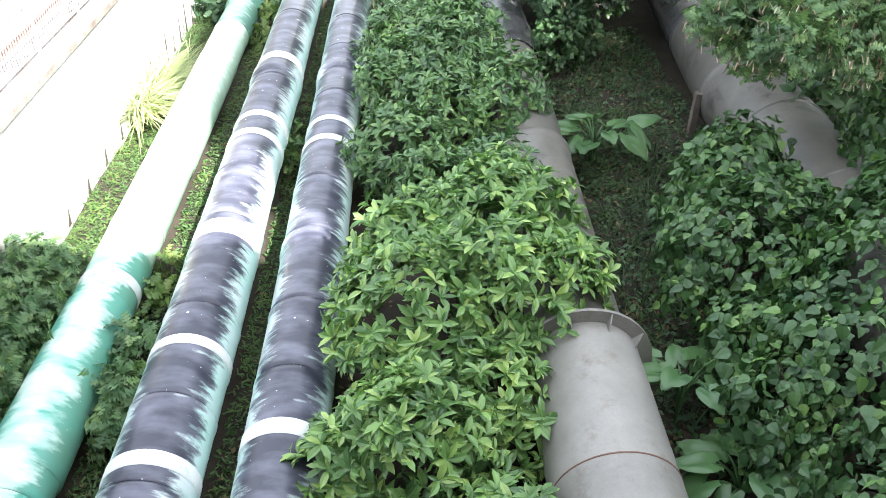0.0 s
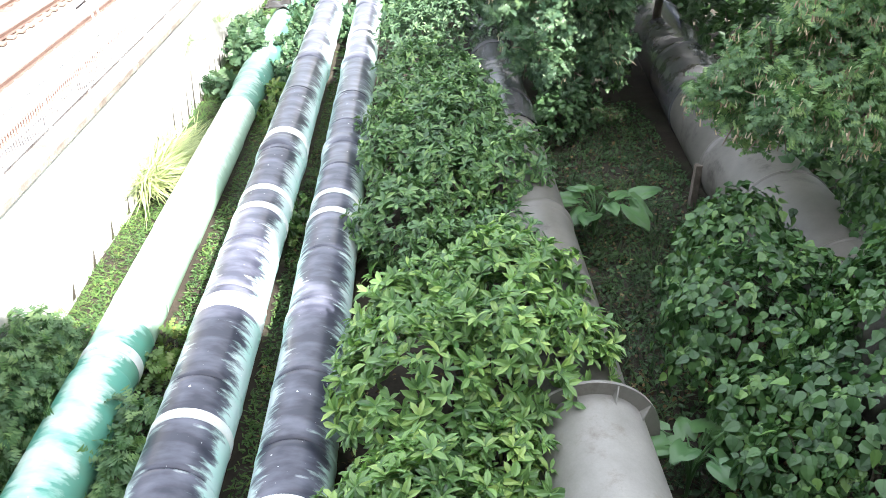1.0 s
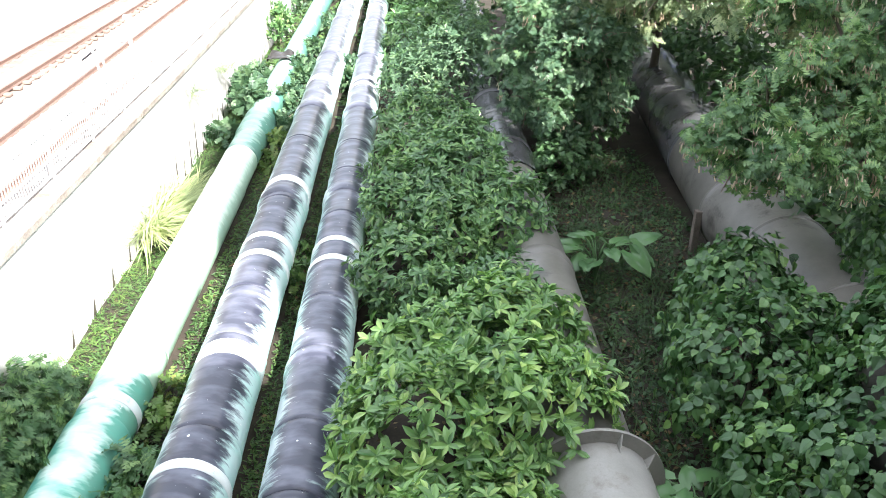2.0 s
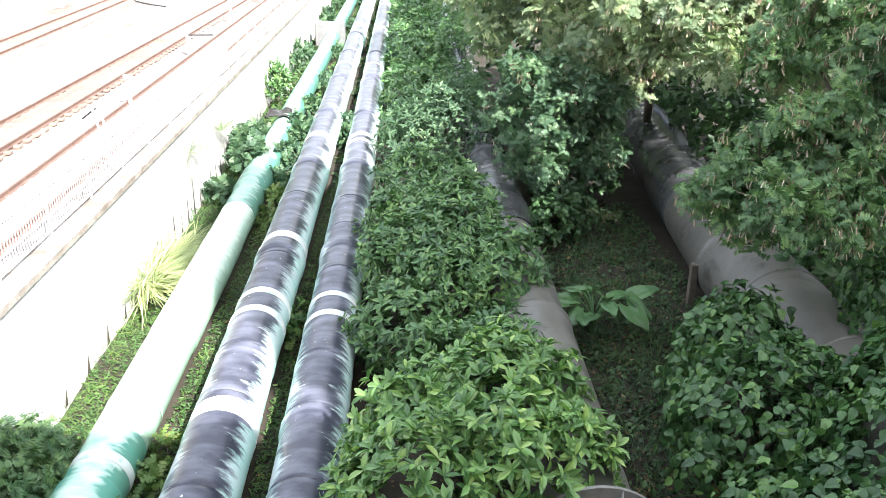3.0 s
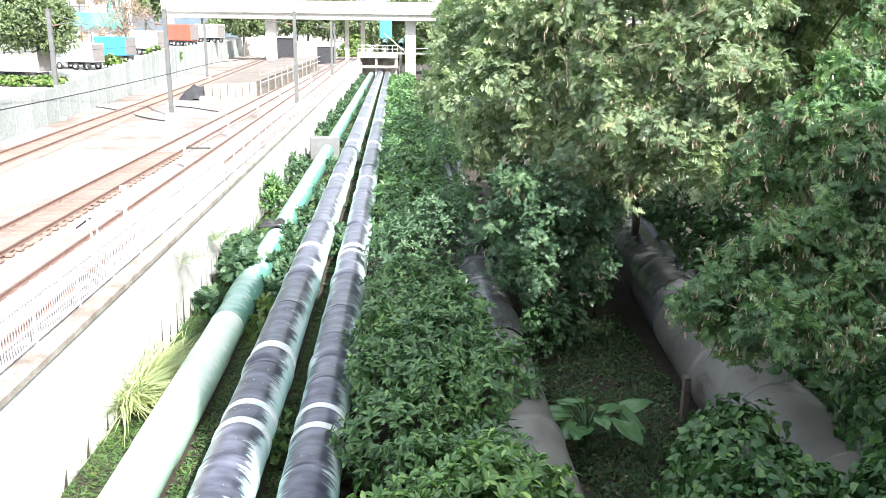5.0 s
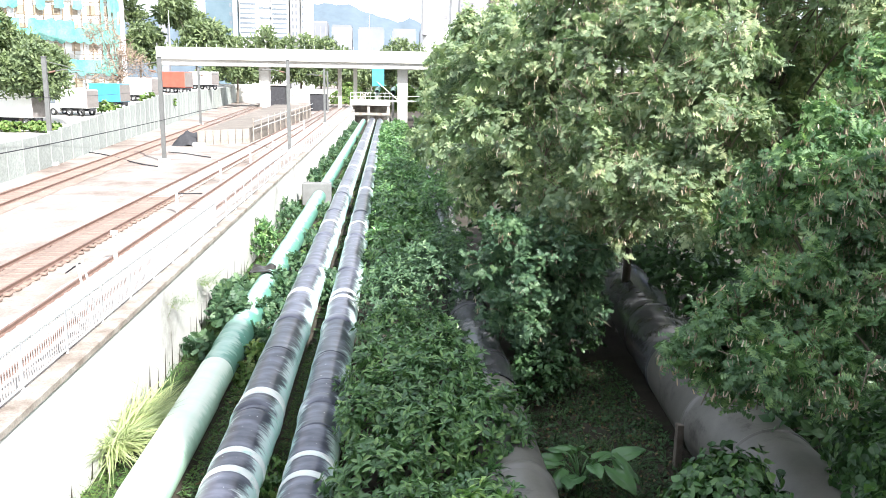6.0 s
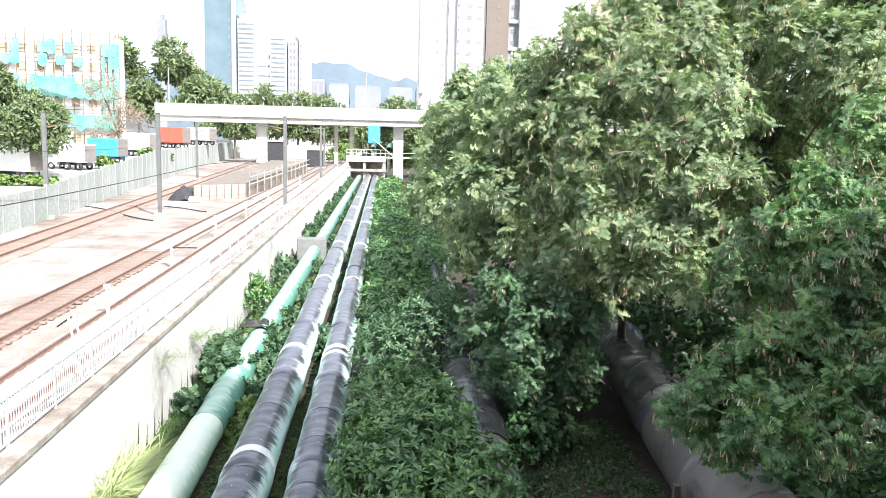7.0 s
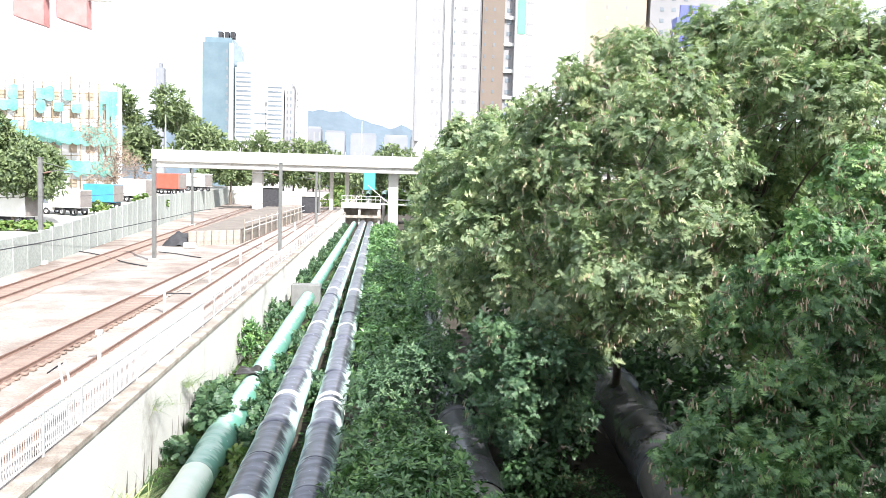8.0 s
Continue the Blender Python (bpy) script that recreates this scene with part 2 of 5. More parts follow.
POD = leafy("dry_seed_pod", (0.17, 0.11, 0.08), (0.52, 0.42, 0.34), 0.7, 0.15, (0.74, 0.67, 0.58))
BARE = leafy("dry_twig", (0.16, 0.11, 0.09), (0.26, 0.20, 0.17), 0.8, 0.0)


# ---- building helpers ----
def thing(name, at, label, category, group="", kind=""):
    ob = new(name)
    ob.location = at
    ob.empty_display_size = 0.2
    return tagged(ob, label, category, group, kind)


def hang(ob, parent):
    if parent:
        ob.parent = parent
    return ob


def mesh_of(name, verts, faces, material, smooth=False):
    """A mesh from arrays; faces all of one size."""
    verts, faces = np.asarray(verts, float), np.asarray(faces, int)
    me = bpy.data.meshes.new(name)
    n, k = faces.shape
    me.vertices.add(len(verts))
    me.vertices.foreach_set("co", verts.ravel())
    me.loops.add(n * k)
    me.loops.foreach_set("vertex_index", faces.ravel().astype(np.int32))
    me.polygons.add(n)
    me.polygons.foreach_set("loop_start", np.arange(0, n * k, k, dtype=np.int32))
    me.polygons.foreach_set("use_smooth", np.full(n, smooth))
    me.update(calc_edges=True)
    me.materials.append(material)
    return me


def piece(name, me, parent=None, at=(0, 0, 0), label=""):
    ob = new(name, me)
    ob.location = at
    hang(ob, parent)
    if label:
        ob["label"] = label
    return ob


def part(name, bm, material, parent, label="", smooth=False):
    me = bpy.data.meshes.new(name)
    if smooth:
        for f in bm.faces:
            f.smooth = True
    bm.to_mesh(me)
    bm.free()
    me.materials.append(material)
    return piece(name, me, parent, label=label)


def box_bm(x0, y0, z0, x1, y1, z1, bevel=0.0, bm=None):
    bm = bm or bmesh.new()
    made = bmesh.ops.create_cube(bm, size=1.0)["verts"]
    bmesh.ops.scale(bm, vec=(x1 - x0, y1 - y0, z1 - z0), verts=made)
    bmesh.ops.translate(bm, vec=((x0 + x1) / 2, (y0 + y1) / 2, (z0 + z1) / 2), verts=made)
    if bevel:
        edges = list({e for v in made for e in v.link_edges})
        bmesh.ops.bevel(bm, geom=edges, offset=bevel, segments=1, affect="EDGES")
    return bm


def box(name, lo, hi, material, parent, bevel=0.0, label=""):
    return part(name, box_bm(*lo, *hi, bevel), material, parent, label)


def tube_arrays(path, radii, seg=24, caps=True):
    path = np.asarray(path, float)
    radii = np.broadcast_to(np.asarray(radii, float), (len(path),))
    way = np.gradient(path, axis=0)
    way /= np.linalg.norm(way, axis=1)[:, None] + 1e-9
    ref = np.where(np.abs(way[:, 2:3]) > 0.9, np.array([[1.0, 0, 0]]), np.array([[0, 0, 1.0]]))
    side = np.cross(way, ref)
    side /= np.linalg.norm(side, axis=1)[:, None]
    up = np.cross(side, way)
    a = np.linspace(0, 2 * np.pi, seg, endpoint=False)
    ring = side[:, None] * np.cos(a)[None, :, None] + up[:, None] * np.sin(a)[None, :, None]
    v = path[:, None] + ring * radii[:, None, None]
    n = len(path)
    i, j = np.meshgrid(np.arange(n - 1), np.arange(seg), indexing="ij")
    k = (j + 1) % seg
    f = np.stack([i * seg + j, i * seg + k, (i + 1) * seg + k, (i + 1) * seg + j], -1).reshape(-1, 4)
    return v.reshape(-1, 3), f


def tube(name, path, radii, material, parent, seg=24, label=""):
    v, f = tube_arrays(path, radii, seg)
    return piece(name, mesh_of(name, v, f, material, True), parent, label=label)


def join_arrays(list_of):
    vs, fs, base = [], [], 0
    for v, f in list_of:
        vs.append(np.asarray(v))
        fs.append(np.asarray(f) + base)
        base += len(v)
    return np.concatenate(vs), np.concatenate(fs)


# ---- foliage ----
rng = np.random.default_rng(7)


def blade(stations, fold=0.15, droop=0.2):
    """A leaf along +x: stations of (length, half width)."""
    v = []
    for s, w in stations:
        z = -droop * s * s
        v += [(s, -w, z + fold * w), (s, 0, z), (s, w, z + fold * w)]
    f = []
    for i in range(len(stations) - 1):
        a = 3 * i
        f += [(a, a + 3, a + 4, a + 1), (a + 1, a + 4, a + 5, a + 2)]
    return np.array(v, float), np.array(f)


OVAL = blade([(0.0, 0.02), (0.36, 0.165), (0.72, 0.175), (1.0, 0.015)], 0.4, 0.32)
OVAL_FAR = blade([(0.0, 0.03), (0.55, 0.18), (1.0, 0.02)], 0.3, 0.3)
HEART = blade([(-0.14, 0.22), (0.12, 0.46), (0.5, 0.34), (1.0, 0.01)], 0.22, 0.2)
ROUND = blade([(0.0, 0.08), (0.35, 0.34), (0.75, 0.30), (1.0, 0.04)], 0.2, 0.15)
BLADE = blade([(0.0, 0.03), (0.5, 0.028), (1.0, 0.002)], 0.5, 0.45)


def frond(pairs, length=0.36, droop=0.35, wild=0.3, tip=0.3, seed=5):
    """A feather leaf along +x: tapered leaflets in pairs on one arching rib, more or less unruly, all in one piece."""
    dice = random.Random(seed)
    step = 0.92 / pairs
    rib = [(0.08 + i * step, 0.0, 0.12 * (0.08 + i * step) - droop * (0.08 + i * step) ** 2) for i in range(pairs + 1)]
    vs, fs = list(rib), []
    for i in range(pairs):
        s = (i + 0.5) / pairs
        l = length * (0.55 + 0.45 * math.sin(3.1 * (0.12 + 0.8 * s)))
        for sign in (-1, 1):
            k = l * (1 + wild * dice.uniform(-0.5, 0.3))
            x = rib[i][0] + (0.42 + wild * dice.uniform(-0.5, 0.5)) * k
            z = rib[i][2] - (0.18 + wild * dice.uniform(-0.6, 0.6)) * k
            b = len(vs)
            vs += [(x, sign * k, z), (x + step * tip, sign * k, z - 0.01)]
            fs.append((i, i + 1, b + 1, b))
    return np.array(vs, float), np.array(fs)


FEATHER = frond(6, 0.32, 0.6, 0.35, 0.14)
FEATHER_FAR = frond(4, 0.36, 0.55, 0.5, 0.2)
PINNATE = frond(4, 0.26, 0.3, 0.1, 0.5)
SMALL = blade([(0.0, 0.05), (0.5, 0.36), (1.0, 0.04)], 0.2, 0.15)
TINY = blade([(0.0, 0.18), (1.0, 0.16)], 0.3, 0.2)
PODS = blade([(0.0, 0.09), (1.0, 0.12)], 0.0, 0.0)


def turns(out, lean, spin=None):
    """Frames whose x axis leans from the direction out by about lean radians, turned at random about it."""
    n = len(out)
    out = out / (np.linalg.norm(out, axis=1)[:, None] + 1e-9)
    ref = rng.normal(size=(n, 3))
    a = np.cross(out, ref)
    a /= np.linalg.norm(a, axis=1)[:, None] + 1e-9
    x = out * np.cos(lean)[:, None] + a * np.sin(lean)[:, None]
    z = out * np.sin(lean)[:, None] - a * np.cos(lean)[:, None]
    z += rng.normal(size=(n, 3)) * 0.25
    y = np.cross(z, x)
    y /= np.linalg.norm(y, axis=1)[:, None] + 1e-9
    z = np.cross(x, y)
    return np.stack([x, y, z], -1)


def scatter(name, shape, at, frames, size, material, parent, label=""):
    v, f = shape
    n = len(at)
    verts = np.einsum("nij,vj->nvi", frames, v) * size[:, None, None] + at[:, None]
    faces = (f[None] + (np.arange(n) * len(v))[:, None, None]).reshape(-1, 4)
    ob = piece(name, mesh_of(name, verts.reshape(-1, 3), faces, material), parent, label=label)
    return ob


def on_blobs(blobs, per_m2, low=-0.3, rough=0.16, inner=0.0, prune=0.62):
    """Points and outward directions on the lumpy skins of overlapping balls, left out where they lie deep in another ball."""
    pts, outs = [], []
    for x, y, z, r, *flat in blobs:
        fz = flat[0] if flat else 1.0
        n = int(per_m2 * 4 * np.pi * r * r * (1 + inner))
        d = rng.normal(size=(n, 3))
        d /= np.linalg.norm(d, axis=1)[:, None]
        d = d[d[:, 2] > low]
        lump = np.array([noise.noise(Vector((u[0] * 2.3 + x, u[1] * 2.3 + y, u[2] * 2.3 + z))) for u in d]) if len(d) else np.zeros(0)
        rad = r * (1 + rough * 2 * lump + rng.normal(size=len(d)) * 0.05)
        deep = rng.random(len(d)) < inner / (1 + inner)
        rad = np.where(deep, rad * rng.uniform(0.55, 0.92, len(d)), rad)
        p = d * rad[:, None] * np.array([1, 1, fz]) + np.array([x, y, z])
        pts.append(p)
        outs.append(d)
    p, o = np.concatenate(pts), np.concatenate(outs)
    keep = np.ones(len(p), bool)
    for x, y, z, r, *flat in blobs:
        q = (p - np.array([x, y, z])) / np.array([1, 1, flat[0] if flat else 1.0])
        keep &= np.linalg.norm(q, axis=1) > r * prune
    keep &= p[:, 2] > 0.05
    return p[keep], o[keep]


def clumped(blobs, k=13, share=0.44, flat_=0.6):
    """Each ball broken up into smaller, uneven ones round its skin."""
    made = []
    for x, y, z, r, *flat in blobs:
        made.append((x, y, z, r * 0.74))
        for i in range(k):
            d = rng.normal(size=3)
            d /= np.linalg.norm(d)
            c = np.array([x, y, z]) + d * r * rng.uniform(0.6, 0.85)
            made.append((*c, r * share * rng.uniform(0.55, 1.1), flat_))
    return made


def stems(parent, base, blobs, radius, material, name="stem"):
    for i, (x, y, z, r, *flat) in enumerate(blobs):
        b = np.array([base[0] + (x - base[0]) * 0.35, base[1] + (y - base[1]) * 0.35, 0.0])
        e = np.array([x, y, z + 0.3 * r])
        t = np.linspace(0, 1, 7)[:, None]
        path = b + (e - b) * t + np.sin(t * 3.1) * rng.normal(size=3) * 0.12 * r
        tube(name, path, np.linspace(radius, radius * 0.35, 7), material, parent, 7)


def rosette_bush(blobs, per_m2, leaf, leaves, label, category="shrub", material=None, shape=None, lean=(0.7, 1.25), group="", inner=0.35, low=-0.35, lumpy=False):
    cx, cy = np.mean([b[0] for b in blobs]), np.mean([b[1] for b in blobs])
    ob = thing("shrub", (0, 0, 0), label, category, group)
    stems(ob, (cx, cy), blobs, 0.05, BARK)
    p, o = on_blobs(clumped(blobs, 6, 0.5, 0.9) + list(blobs) if lumpy else blobs, per_m2, low, inner=inner, prune=0.74 if lumpy else 0.62)
    o = o + np.array([0, 0, 0.55]) + rng.normal(size=o.shape) * 0.25
    o /= np.linalg.norm(o, axis=1)[:, None]
    P, O = np.repeat(p, leaves, 0), np.repeat(o, leaves, 0)
    P = P + O * rng.uniform(-0.25, 0.1, len(P))[:, None] * leaf
    fr = turns(O, rng.uniform(*lean, len(P)))
    scatter("foliage", OVAL if shape is None else shape, P, fr, leaf * rng.uniform(0.65, 1.15, len(P)), material or LEAF_HEDGE, ob)
    return ob


def sprays(blobs, per_m2, leaves=6):
    """Tufts of arching feather leaves at the branch tips of each clump: places, frames, and where pods hang."""
    P, O, H = [], [], []
    for x, y, z, r, *flat in blobs:
        n = max(5, int(per_m2 * 4 * np.pi * r * r))
        d = rng.normal(size=(n, 3))
        d /= np.linalg.norm(d, axis=1)[:, None]
        d = d[d[:, 2] > rng.uniform(-0.75, -0.1, n)]
        if not len(d):
            continue
        lump = np.array([noise.noise(Vector((u[0] * 1.9 + x, u[1] * 1.9 + y, u[2] * 1.9 + z))) for u in d])
        reach = r * (1 + 0.5 * lump) * np.where(rng.random(len(d)) < 0.25, rng.uniform(0.45, 0.8, len(d)), rng.uniform(0.85, 1.12, len(d)))
        p = np.array([x, y, z]) + d * reach[:, None]
        P.append(p)
        O.append(d * 0.9 + np.array([0, 0, 0.55]) + rng.normal(size=d.shape) * 0.35)
        H.append(p + d * 0.12 + np.array([0, 0, -0.04]))
    p, o = np.repeat(np.concatenate(P), leaves, 0), np.repeat(np.concatenate(O), leaves, 0)
    p = p + rng.normal(size=p.shape) * 0.05
    keep = p[:, 2] > 0.1
    p, o = p[keep], o[keep]
    fr = turns(o, rng.uniform(0.45, 1.35, len(p)))
    return p, fr, np.concatenate(H)


def clumps_of(blobs, k=9):
    """Each ball as a thin heart and a few separate clumps round it, more of them towards the light."""
    made = []
    for x, y, z, r, *flat in blobs:
        made.append((x, y, z, r * 0.62))
        for i in range(k):
            d = rng.normal(size=3) + np.array([0.1, -0.35, 0.35])
            d /= np.linalg.norm(d)
            c = np.array([x, y, z]) + d * r * rng.uniform(0.5, 0.85)
            made.append((*c, r * rng.uniform(0.26, 0.46)))
    return made


def feather_tree(base, blobs, per_m2, label, frond_size=0.34, shape=None, pods=1.0, group="feathery trees", girth=0.2, leaf=None):
    ob = thing("tree", (0, 0, 0), label, "tree", group)
    top = max(b[2] for b in blobs)
    cx, cy = np.mean([b[0] for b in blobs]), np.mean([b[1] for b in blobs])
    t = np.linspace(0, 1, 9)[:, None]
    crownpoint = np.array([cx, cy, top * 0.62])
    b = np.array([*base, 0.0])
    path = b + (crownpoint - b) * np.concatenate([t ** 1.6, t ** 1.6, t], 1) + np.sin(t * 4) * np.array([[0.25, 0.2, 0]])
    tube("trunk", path, np.linspace(girth, girth * 0.5, 9), BARK, ob, 12)
    for x, y, z, r, *flat in blobs:
        k = int(np.clip((z / top) * 9, 3, 8))
        s = path[k]
        e = np.array([x, y, z])
        u = np.linspace(0, 1, 8)[:, None]
        tube("limb", s + (e - s) * u + np.sin(u * 3.14) * np.array([[0, 0, 0.12 * np.linalg.norm(e - s)]]), np.linspace(girth * 0.3, 0.02, 8), BARK, ob, 7)
        for _ in range(6):
            d = rng.normal(size=3) + np.array([0, 0, 0.3])
            d /= np.linalg.norm(d)
            tip = e + d * r * 0.98
            tube("twig", e + (tip - e) * u + np.sin(u * 3.14) * np.array([[0, 0, 0.1 * r]]), np.linspace(0.03, 0.008, 8), TWIG, ob, 5)
    p, fr, hooks = sprays(clumps_of(blobs), per_m2)
    scatter("crown", FEATHER if shape is None else shape, p, fr, frond_size * rng.uniform(0.6, 1.2, len(p)), leaf or LEAF_FEATHER, ob)
    if pods:
        q = hooks[rng.random(len(hooks)) < 0.36 * pods]
        q = np.repeat(q, 8, 0) + rng.normal(size=(len(q) * 8, 3)) * 0.07
        down = np.tile(np.array([[0, 0, -1.0]]), (len(q), 1)) + rng.normal(size=(len(q), 3)) * 0.25
        tagged(scatter("seed_pod", PODS, q, turns(down, rng.uniform(0, 0.3, len(q))), rng.uniform(0.09, 0.16, len(q)), POD, ob, "dry brown hanging seed pods"), kind="stuff")
    return ob


# ---- ground, tracks and retaining wall ----
WALL_X, RAIL_Z = -7.45, 3.1


def ground_sheet():
    xs = np.concatenate([[-4000, -800, -200, -90], np.arange(-60, -9, 2.0), [-8.6, -8.05]])
    right = np.concatenate([[-8.0], np.arange(-7.5, 24, 0.5), [30, 60, 200, 800, 4000]])
    ys = np.concatenate([[-400, -100, -30], np.arange(-12, 70, 0.5), np.arange(70, 240, 5), [300, 500, 1000, 4500]])
    v, nx = [], len(xs) + len(right)
    for y in ys:
        for x in xs:
            v.append((x, y, RAIL_Z + 0.03 * noise.noise(Vector((x * 0.6, y * 0.6, 0)))))
        for x in right:
            bump_ = 0.10 * noise.noise(Vector((x * 0.7, y * 0.5, 3))) + 0.04 * noise.noise(Vector((x * 2.5, y * 2.5, 5)))
            v.append((x, y, bump_ if y < 240 else 0))
    f = [(j * nx + i, j * nx + i + 1, (j + 1) * nx + i + 1, (j + 1) * nx + i) for j in range(len(ys) - 1) for i in range(nx - 1)]
    me = mesh_of("ground", v, f, SOIL)
    me.materials.append(BALLAST)
    row = (np.arange(nx - 1) < len(xs)).astype(np.int32)
    idx = np.tile(row, len(ys) - 1)
    me.polygons.foreach_set("material_index", idx)
    ob = piece("ground", me)
    return tagged(ob, "dark leaf-littered soil under the pipes, pale gravel beside the railway", "ground", kind="structure")


ground_sheet()


def retaining_wall():
    ob = thing("wall_west", (WALL_X, 0, 0), "sunlit pale concrete retaining wall with damp streaks", "wall", kind="structure")
    for k, y in enumerate(np.arange(-14, 184, 9.0)):
        box("panel", (-0.5, y + 0.012, -0.4), (0, y + 8.988, 3.16), CONCRETE_PALE, ob, 0.02)
        box("coping", (-0.55, y + 0.02, 3.16), (0.06, y + 8.98, 3.36), COPING, ob, 0.025)
    return ob


retaining_wall()


def shade_building():
    """An unseen plain building added behind the view; it closes the place there, and its stepped wings are sized to
    shade the near end.
    """
    ob = thing("shade_wall_south", (0, -3.0, 0), "unseen plain grey building added behind the viewpoint to cast shade", "wall", kind="structure")
    box("low_wing", (-26, -8, -0.3), (13, 0, 18.3), FACADE, ob, 0.05)
    box("high_wing", (13.01, -8, -0.3), (20.3, -0.01, 36), FACADE, ob, 0.05)
    box("stair_wing", (20.31, -8, -0.3), (23.4, -0.02, 29), FACADE, ob, 0.05)
    box("end_wing", (23.41, -8, -0.3), (29, -0.03, 26.5), FACADE, ob, 0.05)
    return ob


shade_building()


def railway(name, x0, slope, label, bed=1.5, near=-20, bed_material=None, sleeper_material=None, stained_to=400):
    """One track: rails on chairs, sleepers in a stained bed. x0 at y = 0, slope dx/dy."""
    ob = thing(name, (x0, 0, RAIL_Z), label, "railway track", "railway tracks", "structure")
    ob.rotation_euler[2] = -math.atan(slope)
    v, f = [], []
    ys = np.arange(near, 320, 1.0)
    for j, y in enumerate(ys):
        w = bed + 0.25 * noise.noise(Vector((x0, y * 0.5, 0)))
        w2 = bed + 0.25 * noise.noise(Vector((x0, y * 0.5, 9)))
        v += [(-w, y, 0.02), (-0.8 * w, y, 0.10), (0.8 * w2, y, 0.10), (w2, y, 0.02)]
    f = [(4 * j + i, 4 * j + i + 1, 4 * j + i + 5, 4 * j + i + 4) for j in range(len(ys) - 1) for i in range(3)]
    me = mesh_of("track_bed", v, f, bed_material or TRACKBED, True)
    me.materials.append(PALE_BED)
    me.polygons.foreach_set("material_index", np.array([int(ys[k // 3] > stained_to + 4 * noise.noise(Vector((k % 3, x0, 0)))) for k in range(len(f))], np.int32))
    piece("track_bed", me, ob)
    for s in (-1, 1):
        prof = [(-0.07, 0), (0.07, 0), (0.02, 0.05), (0.035, 0.15), (-0.035, 0.15), (-0.02, 0.05)]
        v = [(s * 0.7525 + px, y, 0.10 + pz) for y in (near, 320) for px, pz in prof]
        f = [(i, (i + 1) % 6, 6 + (i + 1) % 6, 6 + i) for i in range(6)]
        piece("rail", mesh_of("rail", v, f, RAIL_STEEL), ob)
    bm = box_bm(-1.02, -0.12, 0.02, 1.02, 0.12, 0.115, 0.02)
    me = bpy.data.meshes.new("sleeper")
    bm.to_mesh(me)
    bm.free()
    me.materials.append(sleeper_material or SLEEPER)
    pale = me.copy()
    pale.materials[0] = PALE_BED
    for k in range(150):
        piece("sleeper", me if 16 + k * 0.7 < stained_to else pale, ob, (0, 16 + k * 0.7, 0))
    arrays = []
    quad = np.array([(-1.25, -0.12, 0.11), (1.25, -0.12, 0.11), (1.25, 0.12, 0.11), (-1.25, 0.12, 0.11)])
    for k in range(150, 420):
        arrays.append((quad + np.array([0, 16 + k * 0.7, 0]), np.array([[0, 1, 2, 3]])))
    v, f = join_arrays(arrays)
    tagged(piece("far_sleepers", mesh_of("far_sleepers", v, f, PALE_BED), ob), kind="stuff")
    return ob


railway("track_near", -9.3, -0.012, "rusty railway track beside the fence on pale ballast", 1.2, bed_material=PALE_BED, sleeper_material=PALE_BED)
railway("track_middle", -12.9, -0.004, "rusty railway track on a brown stained bed", 0.9, sleeper_material=TRACKBED, stained_to=47)
railway("track_far", -18.2, -0.065, "rusty railway track along the grey barrier", 1.5, sleeper_material=TRACKBED)


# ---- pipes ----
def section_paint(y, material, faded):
    """The pipe's own paint, or the pale copy that paints sunlight and the teal shaded one beyond it."""
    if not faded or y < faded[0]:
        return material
    return SUNLIT_PIPE if y < faded[1] else TEAL_PIPE


def straight_pipe(name, x, z, r, joints, bands, collars, material, label, y0=-6.0, y1=186.0, faded=None):
    ob = thing(name, (x, 0, z), label, "pipe", "water pipes")
    cuts = [y0] + joints + [y1]
    for a, b in zip(cuts[:-1], cuts[1:]):
        n = max(2, int((b - a) / 1.5))
        ys = np.concatenate([[a + 0.004, a + 0.03], np.linspace(a + 0.12, b - 0.12, n), [b - 0.03, b - 0.004]])
        rr = np.full(len(ys), r)
        rr[[0, -1]] = r - 0.02
        rr[[1, -2]] = r + 0.012
        sag = 0.012 * np.sin(ys * 0.7)
        tube("pipe_section", np.stack([sag, ys, 0 * ys], 1), rr, section_paint((a + b) / 2, material, faded), ob, 56)
    for y, w in bands:
        ys = np.array([y - w / 2, y - w / 2 + 0.01, y + w / 2 - 0.01, y + w / 2])
        tube("band", np.stack([0.012 * np.sin(ys * 0.7), ys, 0 * ys], 1), [r + 0.002, r + 0.016, r + 0.016, r + 0.002], BAND_WHITE, ob, 56, "white painted band")
    for y, w, up in collars:
        ys = np.array([y - w / 2 - 0.09, y - w / 2, y + w / 2, y + w / 2 + 0.09])
        tube("collar", np.stack([0 * ys, ys, 0 * ys], 1), [r + 0.002, r + up, r + up, r + 0.002], section_paint(y, material, faded), ob, 56, "swollen joint collar")
    return ob


far_joints = [25.3, 37.2, 45.5, 54.0, 62.3, 70.5, 79.0, 87.2, 95.5, 104, 112, 120, 128, 137, 145, 153, 162, 170, 178]
